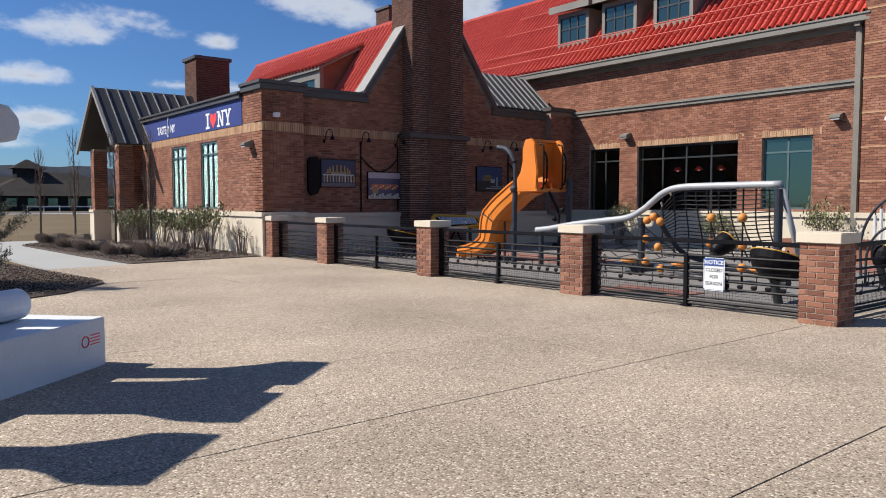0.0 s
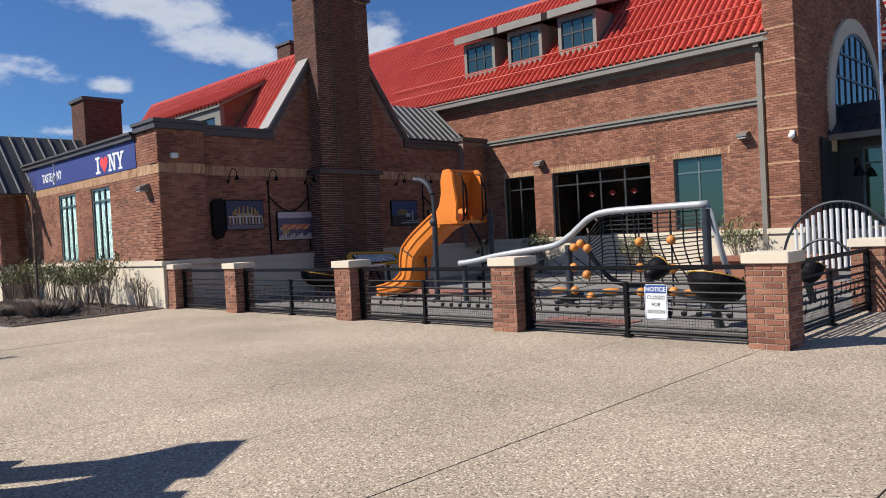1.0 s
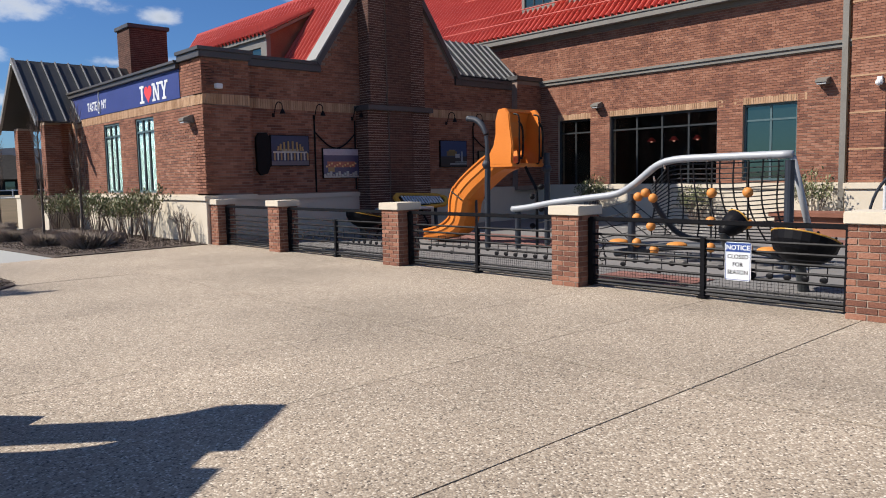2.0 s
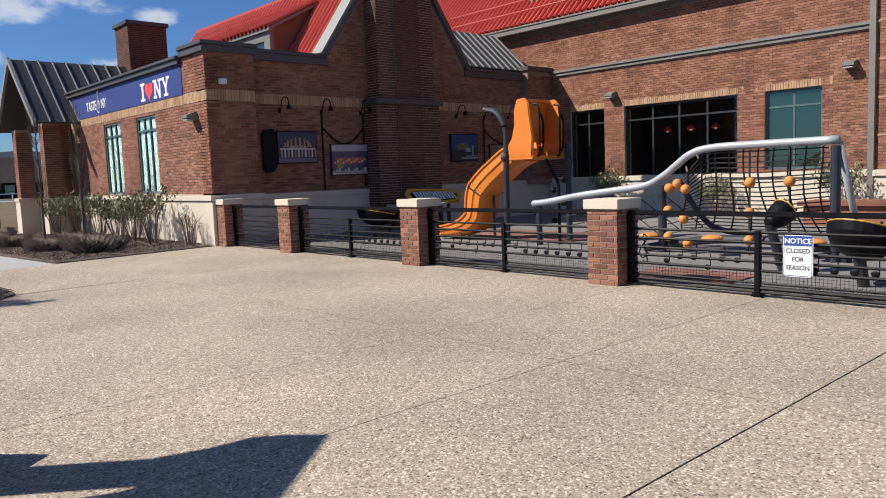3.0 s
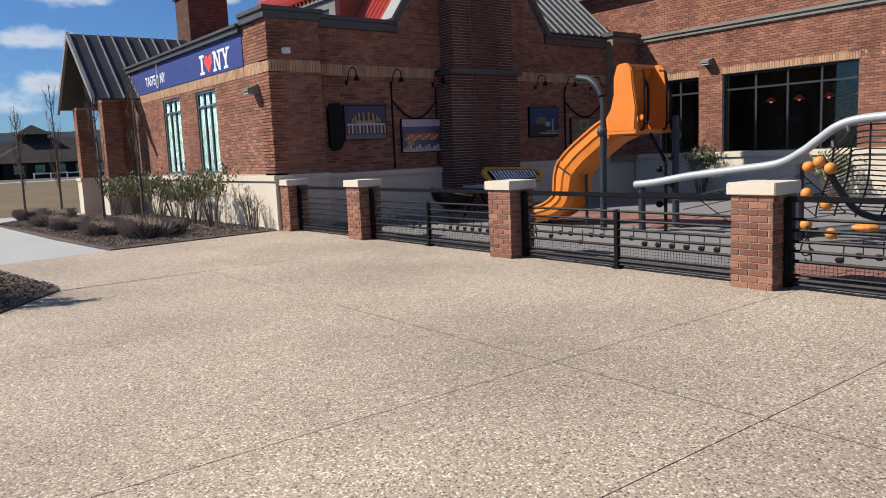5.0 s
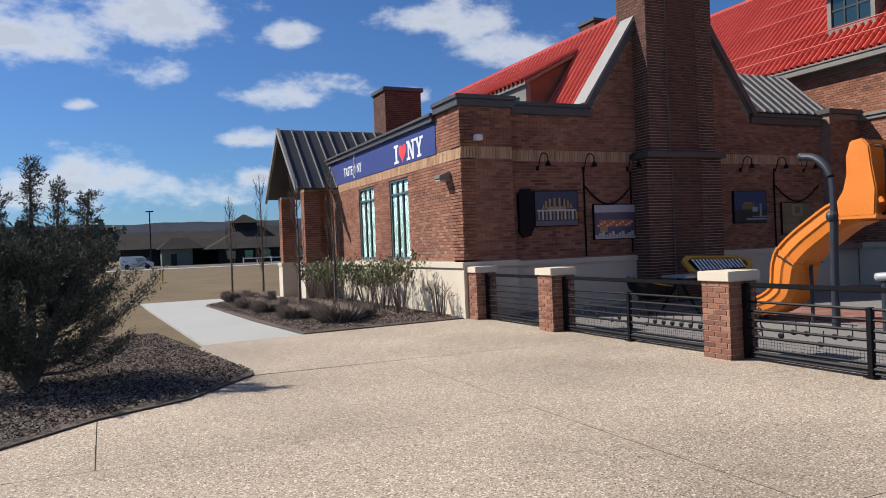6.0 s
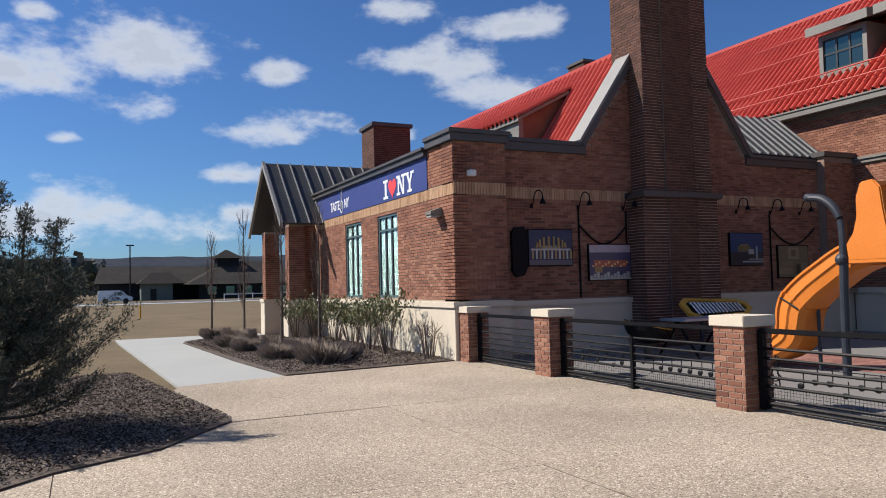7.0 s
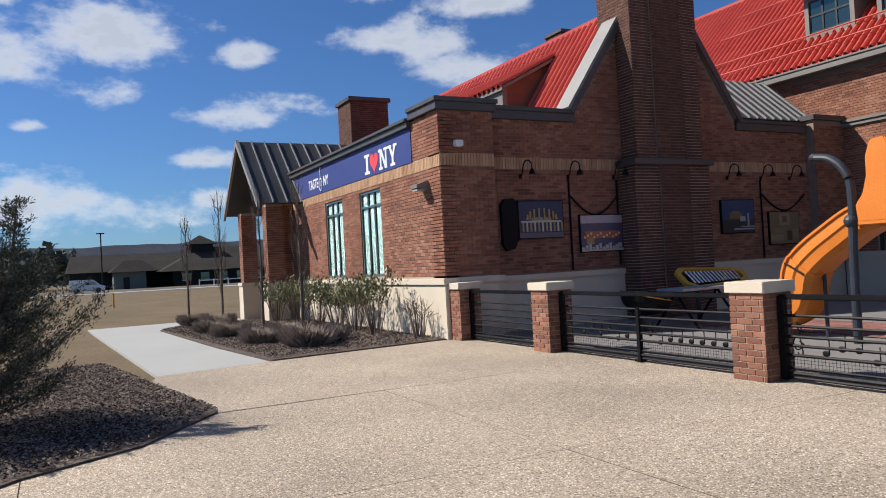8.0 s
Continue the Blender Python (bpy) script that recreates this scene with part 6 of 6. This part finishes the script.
for c, w, nk in ((-0.61, 0.42, 0.17), (-1.66, 0.38, 0.17), (-2.71, 0.42, 0.17), (-3.76, 0.42, 0.17)):
    part("letter", letter_shape(arm_letter(c, 3.0, w, nk), 1.15, 1.45), M["letter"], letters, "grey-white letter with bracketed serifs")
part("foot_roll", tube([LM @ Vector((-1.6, 0.62, 0.555)), LM @ Vector((-0.28, 0.62, 0.555))], 0.13, sides=24), M["white"], letters, "white rounded foot bar")
arm = [(-1.6, 2.22), (-0.42, 2.20), (-0.32, 2.12), (-0.30, 2.02), (-0.34, 1.93), (-0.46, 1.90), (-0.62, 1.88), (-0.74, 1.74), (-0.80, 1.5), (-0.80, 0.5), (-1.6, 0.5)]
part("letter", letter_shape(arm, 0.5, 0.74), M["letter"], letters, "grey-white letter with a rounded arm")
def on_box(a0, a1, z0, z1, d, mat, name, label=""):
    bm = boxes((a0, a1, -d, 0.002, z0, z1))
    bm.transform(LM)
    return part(name, bm, M[mat], letters, label)
on_box(-0.36, -0.06, 0.17, 0.32, 0.003, "white", "notice_plate", "small white safety notice")
bm = tube([LM @ Vector((-0.28 + 0.045 * math.cos(a), -0.006, 0.245 + 0.045 * math.sin(a))) for a in (2 * math.pi * k / 18 for k in range(19))], 0.006, sides=5)
part("notice_ring", bm, M["red"], letters)
for i in range(4):
    on_box(-0.215, -0.08, 0.285 - 0.026 * i, 0.295 - 0.026 * i, 0.0045, "red", "notice_bar")

# ---- planting ----
def chips(poly_x, poly_y, count, test, parent_name, label):
    rnd = random.Random(5)
    verts, faces = [], []
    while count:
        x, y = rnd.uniform(*poly_x), rnd.uniform(*poly_y)
        if not test(x, y):
            continue
        count -= 1
        a, t = rnd.uniform(0, 6.3), rnd.uniform(-0.5, 0.5)
        l, w = rnd.uniform(0.008, 0.028), rnd.uniform(0.003, 0.008)
        u = Vector((math.cos(a), math.sin(a), t)) * l
        v = Vector((-math.sin(a), math.cos(a), rnd.uniform(-0.4, 0.4))) * w
        c = Vector((x, y, 0.035 + rnd.uniform(0, 0.02)))
        k = len(verts)
        verts += [tuple(c - u - v), tuple(c + u - v), tuple(c + u + v), tuple(c - u + v), tuple(c + Vector((0, 0, 0.012)))]
        faces += [(k, k + 1, k + 4), (k + 1, k + 2, k + 4), (k + 2, k + 3, k + 4), (k + 3, k, k + 4)]
    ob = raw(parent_name, verts, faces, M["chip"], None)
    return tagged(ob, label, "mulch", kind="stuff")


def bed(name, poly, label, z=0.03):
    """Mulch bed with an uneven surface."""
    bm = bmesh.new()
    vs = [bm.verts.new((x, y, -0.03)) for x, y in poly]
    f = bm.faces.new(vs)
    r = bmesh.ops.extrude_face_region(bm, geom=[f])
    top = [g for g in r["geom"] if isinstance(g, bmesh.types.BMVert)]
    for v in top:
        v.co.z = z
    bmesh.ops.recalc_face_normals(bm, faces=bm.faces[:])
    return single(name, bm, M["mulch"], label, "planting bed", kind="structure")
bed("planting_bed", [(-9, 10.72), (-0.6, 10.68), (1.04, 11.67), (1.74, 12.42), (2.63, 12.95), (3.48, 14.10), (3.52, 14.35), (3.16, 17.2), (2.7, 20.2), (-9, 20.2)], "dark bark mulch bed round the juniper", 0.02)
bed("planting_bed", [(5.13, 18.20), (8.56, 18.56), (8.56, 28.3), (7.4, 29.8), (5.5, 29.3), (4.60, 28.1), (4.88, 21.4)], "dark bark mulch bed along the brick wall", 0.02)
def in_left(x, y):
    edge = 10.73 + max(0, min(x, 1.04) + 0.6) * 0.604 + max(0, min(x, 1.66) - 1.04) * 1.145 + max(0, min(x, 2.63) - 1.66) * 0.598 + max(0, x - 2.63) * 1.37
    return edge < y < 20.2 and x < 3.5 - max(0, y - 14.3) * 0.13
chips((-3, 3.5), (10.75, 20.2), 44000, in_left, "bark_chips", "loose bark chips over the mulch bed")
chips((4.6, 8.5), (18.25, 29.2), 24000, lambda x, y: x > max(5.15 - (y - 18.25) * 0.055, 4.62 + max(0, y - 28.1) * 0.8) and y > 18.25 + (x - 5.13) * 0.1, "bark_chips", "loose bark chips along the brick wall")


def leaf_cloud(points, rnd, size, flat=0.5, droop=0.0):
    """Small leaves round points (place, direction): one open-outlined crown mesh."""
    verts, faces = [], []
    for p, d, n, spread in points:
        for _ in range(n):
            c = p + Vector((rnd.gauss(0, spread), rnd.gauss(0, spread), rnd.gauss(0, spread)))
            a = (d + Vector((rnd.uniform(-1, 1), rnd.uniform(-1, 1), rnd.uniform(-0.6, 0.9 - droop))) * 0.8).normalized()
            b = a.cross(Vector((rnd.uniform(-1, 1), rnd.uniform(-1, 1), rnd.uniform(-1, 1)))).normalized()
            l, w = size * rnd.uniform(0.6, 1.3), size * flat * rnd.uniform(0.6, 1.2)
            k = len(verts)
            verts += [tuple(c), tuple(c + a * l * 0.5 + b * w * 0.5), tuple(c + a * l), tuple(c + a * l * 0.5 - b * w * 0.5)]
            faces.append((k, k + 1, k + 2, k + 3))
    return verts, faces


def juniper(x, y, h, seed):
    """Several upright leaders over a wide skirt of ascending limbs, each clothed in small upright sprays."""
    rnd = random.Random(seed)
    e = thing("juniper_tree", "loose grey-green juniper tree in the mulch bed", "tree")
    base = Vector((x, y, 0))
    leaders = [((0.02, 0.0), (0.10, 0.02), h * 0.93, 0.070), ((0.06, -0.05), (0.72, -0.22), h * 0.78, 0.045), ((-0.03, 0.04), (-0.28, 0.15), h * 0.82, 0.045),
               ((0.05, 0.06), (0.38, 0.30), h * 0.84, 0.040), ((-0.05, -0.02), (-0.75, -0.15), h * 0.66, 0.040)]
    pts = []
    def spray(p, d, length, n=6, thick=0.035):
        for m in range(n):
            pts.append((p + d * length * m / n, d, 11, thick * (1.35 - m / n)))
    for (a0, b0), (a1, b1), top, r in leaders:
        line = curve_pts([base + Vector((a0 * 0.3, b0 * 0.3, -0.02)), base + Vector((a0 + (a1 - a0) * 0.35, b0 + (b1 - b0) * 0.35, top * 0.3)), base + Vector((a1 * 0.85, b1 * 0.85, top * 0.68)), base + Vector((a1, b1, top))], 8)
        part("trunk", tube(line, r, sides=8, r1=0.008), M["bark"], e)
        for k, q in enumerate(line[9:]):
            f = k / (len(line) - 9)
            for c in range(4):
                a = rnd.uniform(0, 6.3)
                d = Vector((math.cos(a), math.sin(a), rnd.uniform(0.3, 1.5))).normalized()
                spray(q + Vector((0, 0, rnd.uniform(-0.05, 0.05))), d, (0.50 - 0.34 * f) * rnd.uniform(0.3, 1.3), 6, 0.028)
    for i in range(66):
        f = (i + 0.5) / 66
        z = 0.22 + f * h * 0.62
        full = 1.18 if z < 0.5 else 1.42 if z < 1.0 else 1.42 - 0.95 * (z - 1.0)
        reach = max(0.25, full) * rnd.uniform(0.45, 1.08)
        a = i * 2.4 + rnd.uniform(-0.4, 0.4)
        rise = rnd.uniform(0.08, 0.32) + 0.55 * f
        d = Vector((math.cos(a), math.sin(a), rise)).normalized()
        p0 = base + Vector((0.06 * math.cos(a), 0.06 * math.sin(a), z * 0.72))
        line = curve_pts([p0, p0 + d * reach * 0.55 + Vector((0, 0, -0.03)), p0 + d * reach + Vector((0, 0, 0.16 * reach))], 6)
        part("limb", tube(line, 0.02 * (1.2 - f), sides=5, r1=0.004), M["bark"], e)
        for q in line[4:]:
            for c in range(3):
                b = a + rnd.uniform(-1.3, 1.3)
                u = Vector((math.cos(b), math.sin(b), rnd.uniform(0.15, 1.5))).normalized()
                spray(q, u, 0.34 * rnd.uniform(0.45, 1.25), 5)
    v, f = leaf_cloud(pts, rnd, 0.044, 0.28)
    raw("crown", v, f, M["needle"], e, "fine grey-green scale foliage")
    return e
juniper(1.0, 14.75, 2.86, 3)


def bare_tree(x, y, h, seed):
    rnd = random.Random(seed)
    e = thing("bare_tree", "slim upright leafless young tree in the bed", "tree", "bare trees")
    part("trunk", tube([(x, y, -0.02), (x + 0.02, y, h * 0.5), (x, y + 0.02, h)], 0.045, sides=8, r1=0.006), M["bark"], e)
    bm = bmesh.new()
    for i in range(46):
        z = h * rnd.uniform(0.16, 0.86)
        a = rnd.uniform(0, 6.3)
        l = rnd.uniform(0.5, 1.0) * (1.0 - 0.5 * z / h)
        r = 0.10 + 0.22 * l * rnd.uniform(0.5, 1.0)
        p = Vector((x, y, z))
        c = Vector((math.cos(a), math.sin(a), 0))
        line = [p, p + c * r * 0.7 + Vector((0, 0, l * 0.4)), p + c * r + Vector((0, 0, l))]
        tube(line, 0.009, bm, 4, r1=0.002, caps=False)
        for s in range(3):
            q = line[1].lerp(line[2], rnd.uniform(0, 0.8))
            tube([q, q + Vector((rnd.uniform(-0.12, 0.12), rnd.uniform(-0.12, 0.12), rnd.uniform(0.15, 0.35)))], 0.005, bm, 3, r1=0.0015, caps=False)
    part("crown", bm, M["twig"], e, "upright bare twigs")
for x, y, h, s in ((6.85, 25.6, 3.7, 1), (7.25, 23.4, 3.7, 2), (6.2, 33.5, 3.7, 3), (6.8, 30.6, 4.2, 4)):
    bare_tree(x, y, h, s)


def shrub(x, y, r, h, seed, label, leaves=True):
    rnd = random.Random(seed)
    e = thing("shrub", label, "shrub", "shrubs by the wall")
    bm, pts = bmesh.new(), []
    for i in range(22):
        a, l = rnd.uniform(0, 6.3), rnd.uniform(0.55, 1.0)
        tip = Vector((x + math.cos(a) * r * l, y + math.sin(a) * r * 1.3 * l, h * rnd.uniform(0.6, 1.05)))
        p = Vector((x + math.cos(a) * 0.1, y + math.sin(a) * 0.1, 0))
        m = p.lerp(tip, 0.5) + Vector((0, 0, 0.12 * h))
        tube([p, m, tip], 0.012, bm, 5, r1=0.003, caps=False)
        for s in range(4):
            q = m.lerp(tip, rnd.uniform(0.1, 1.0))
            w = q + Vector((rnd.uniform(-0.18, 0.18), rnd.uniform(-0.18, 0.18), rnd.uniform(0.05, 0.25)))
            tube([q, w], 0.006, bm, 4, r1=0.002, caps=False)
            if leaves:
                pts.append((w, Vector((0, 0, 1)), 7, 0.06))
        if leaves:
            pts.append((tip, Vector((0, 0, 1)), 10, 0.08))
    part("stem", bm, M["twig"], e, "thin brown stems")
    if leaves:
        v, f = leaf_cloud(pts, rnd, 0.085, 0.5)
        raw("foliage", v, f, M["leaf"], e, "dull green leaves")
    return e
for i, (x, y, r, h) in enumerate(((7.95, 20.6, 0.5, 1.15), (8.0, 21.9, 0.5, 1.05), (8.0, 23.1, 0.48, 0.95), (7.95, 24.4, 0.5, 1.0), (7.9, 26.0, 0.55, 1.1), (7.7, 27.4, 0.55, 1.1))):
    shrub(x, y, r, h, 20 + i, "sparse green laurel shrub against the pale plinth")
shrub(8.3, 19.2, 0.25, 0.75, 31, "thin leafless shrub stems by the plinth", False)
for i, (x, y, r, h) in enumerate(((20.3, 9.3, 0.45, 1.3), (20.45, 12.6, 0.35, 0.85), (20.45, 16.2, 0.35, 1.25))):
    shrub(x, y, r, h, 40 + i, "sparse shrub against the wing's pale plinth")


def grass_clump(x, y, r, h, seed):
    rnd = random.Random(seed)
    verts, faces = [], []
    for i in range(2600):
        a, q = rnd.uniform(0, 6.3), math.sqrt(rnd.random()) * 0.55 * r
        p = Vector((x + math.cos(a) * q, y + math.sin(a) * q, 0))
        b = a + rnd.uniform(-0.7, 0.7)
        tip = p + Vector((math.cos(b) * r * rnd.uniform(0.15, 0.55), math.sin(b) * r * rnd.uniform(0.15, 0.55), h * rnd.uniform(0.35, 1.0)))
        s = Vector((-math.sin(b), math.cos(b), 0)) * 0.0032
        m = p.lerp(tip, 0.55) + Vector((0, 0, h * 0.12))
        k = len(verts)
        verts += [tuple(p - s), tuple(p + s), tuple(m + s * 0.8), tuple(tip), tuple(m - s * 0.8)]
        faces.append((k, k + 1, k + 2, k + 3, k + 4))
    ob = raw("grass_clump", verts, faces, M["straw"], None)
    return tagged(ob, "rounded clump of dry grey-brown grass in mulch", "grass", "grass clumps", "stuff")
for i, (x, y, r, h) in enumerate(((6.25, 19.75, 0.62, 0.46), (6.9, 20.3, 0.4, 0.36), (5.75, 21.3, 0.5, 0.36), (6.5, 22.2, 0.5, 0.4), (5.6, 23.6, 0.5, 0.36), (5.5, 25.4, 0.5, 0.36), (6.0, 27.2, 0.55, 0.42), (5.6, 28.8, 0.5, 0.4))):
    grass_clump(x, y, r, h, 60 + i)
single("yellow_marker", tube([(5.0, 52, -0.05), (5.0, 52, 0.75)], 0.05, sides=8), M["yellow"], "short yellow marker post in the lawn", "marker")

# ---- distance ----
single("road", boxes((-300, 300, 112, 124, -0.2, 0.02)), M["asphalt"], "grey road across the far edge of the lawn", "road", kind="structure")
single("verge", boxes((-300, 300, 105, 112, -0.2, 0.0)), M["concrete"], "pale verge beside the far road", "pavement", kind="structure")
def hip_roof(parent, x0, x1, y0, y1, z0, z1, inset, mat="far_roof"):
    bm = bmesh.new()
    e = [bm.verts.new(p) for p in ((x0, y0, z0), (x1, y0, z0), (x1, y1, z0), (x0, y1, z0))]
    ym = (y0 + y1) / 2
    r = [bm.verts.new((x0 + inset, ym, z1)), bm.verts.new((x1 - inset, ym, z1))]
    for f in ((e[0], e[1], r[1], r[0]), (e[1], e[2], r[1]), (e[2], e[3], r[0], r[1]), (e[3], e[0], r[0]), (e[3], e[2], e[1], e[0])):
        bm.faces.new(f)
    bmesh.ops.recalc_face_normals(bm, faces=bm.faces[:])
    return part("roof", bm, M[mat], parent, "grey shingle roof")
fb = thing("far_building", "long dark barn-like building across the road", "building", "far buildings")
part("wall", boxes((5, 30, 152, 166, -0.2, 3.2)), M["far_wall"], fb)
hip_roof(fb, 4, 31, 151, 167, 3.1, 6.3, 1.0)
fh = thing("far_building", "grey hip-roofed station building with cupola across the road", "building", "far buildings")
part("wall", boxes((21, 42, 146, 160, -0.2, 2.8)), M["far_wall"], fh)
hip_roof(fh, 18.5, 44, 144, 162, 2.6, 7.0, 9.0)
part("cupola", boxes((25, 29, 151, 155, 5.5, 7.6)), M["far_wall"], fh)
hip_roof(fh, 24.2, 29.8, 150.2, 155.8, 7.5, 9.2, 2.6)
for i in range(6):
    part("window", boxes((22.5 + i * 3.2, 24 + i * 3.2, 145.94, 146.02, 0.8, 2.2)), M["teal_glass"], fh)
fs = thing("far_building", "small pale gabled house across the road", "building", "far buildings")
part("wall", boxes((11.3, 16.5, 146, 150, -0.2, 3.0)), M["far_pale"], fs)
hip_roof(fs, 10.6, 18.6, 145, 151, 2.9, 4.9, 2.5)
part("door", boxes((12.8, 13.8, 145.94, 146.02, -0.1, 2.0)), M["far_wall"], fs)
for i in range(12):
    single("far_rail_post", boxes((22 + i * 2.2, 22.15 + i * 2.2, 126, 126.15, -0.1, 1.0), (22 + i * 2.2, 24.2 + i * 2.2, 126.02, 126.1, 0.75, 0.9)), M["white"], "white rail fence section beside the road", "fence", "far rail fence")
mast = thing("light_mast", "tall slim light mast by the far building", "street lamp")
part("pole", tube([(9.2, 140, -0.1), (9.2, 140, 9.2)], 0.1, sides=8), M["far_wall"], mast)
part("lamp_head", boxes((8.6, 9.8, 139.9, 140.1, 9.2, 9.4)), M["far_wall"], mast)
van = thing("white_van", "white delivery van on the far road", "van")
prof = [(3.9, 0.35), (8.2, 0.35), (8.3, 0.85), (7.6, 1.08), (7.0, 1.66), (6.7, 1.8), (4.0, 1.8), (3.9, 1.6)]
bm = prism(prof, 116.5, 118.4, "y")
bmesh.ops.bevel(bm, geom=bm.edges[:], offset=0.06, segments=2, affect="EDGES", clamp_overlap=True)
part("body", bm, M["white"], van)
part("window", prism([(5.9, 1.1), (7.3, 1.1), (6.85, 1.58), (5.9, 1.58)], 116.47, 116.52, "y"), M["glass"], van)
for x in (4.8, 7.4):
    part("wheel", tube([(x, 116.45, 0.36), (x, 116.7, 0.36)], 0.36, sides=16), M["rubber"], van)
# wooded hills
def hill(y, base, amp, seed, name):
    rnd = random.Random(seed)
    bm = bmesh.new()
    rows = []
    for j, f in enumerate((0.0, 0.5, 1.0)):
        rows.append([bm.verts.new((x, y + f * 260, -5 + (base + amp * noise.noise(Vector((x * 0.0016, seed, 0))) + 2.5 * noise.noise(Vector((x * 0.03, seed, j)))) * math.sin(f * math.pi / 2))) for x in range(-1500, 1801, 12)])
    for q, w in zip(rows, rows[1:]):
        for i in range(len(q) - 1):
            bm.faces.new((q[i], q[i + 1], w[i + 1], w[i]))
    return single(name, bm, M["hill"], "long low wooded hill on the horizon", "hill", kind="structure")
hill(760, 51, 9, 3.3, "backdrop")
woods = []
rw = random.Random(9)
verts, faces = [], []
for i in range(900):
    x, y, h = rw.uniform(-160, 6), rw.uniform(175, 230), rw.uniform(5, 10)
    for k in range(14):
        c = Vector((x + rw.gauss(0, 1.6), y + rw.gauss(0, 1.6), h * rw.uniform(0.2, 1.0)))
        s = rw.uniform(0.5, 1.3)
        q = len(verts)
        a = Vector((rw.uniform(-1, 1), rw.uniform(-1, 1), rw.uniform(-1, 1))).normalized() * s
        b = a.cross(Vector((rw.uniform(-1, 1), rw.uniform(-1, 1), rw.uniform(-1, 1)))).normalized() * s
        verts += [tuple(c + a), tuple(c + b), tuple(c - a), tuple(c - b)]
        faces.append((q, q + 1, q + 2, q + 3))
tagged(raw("far_woods", verts, faces, M["needle"], None), "dark line of far evergreen woods", "trees", kind="stuff")

# ---- pieces of walls and pillars, last ----
for py in P_Y:
    pillar(PX, py)
for px in P_X:
    pillar(px, P_Y[4])
lay_pieces()
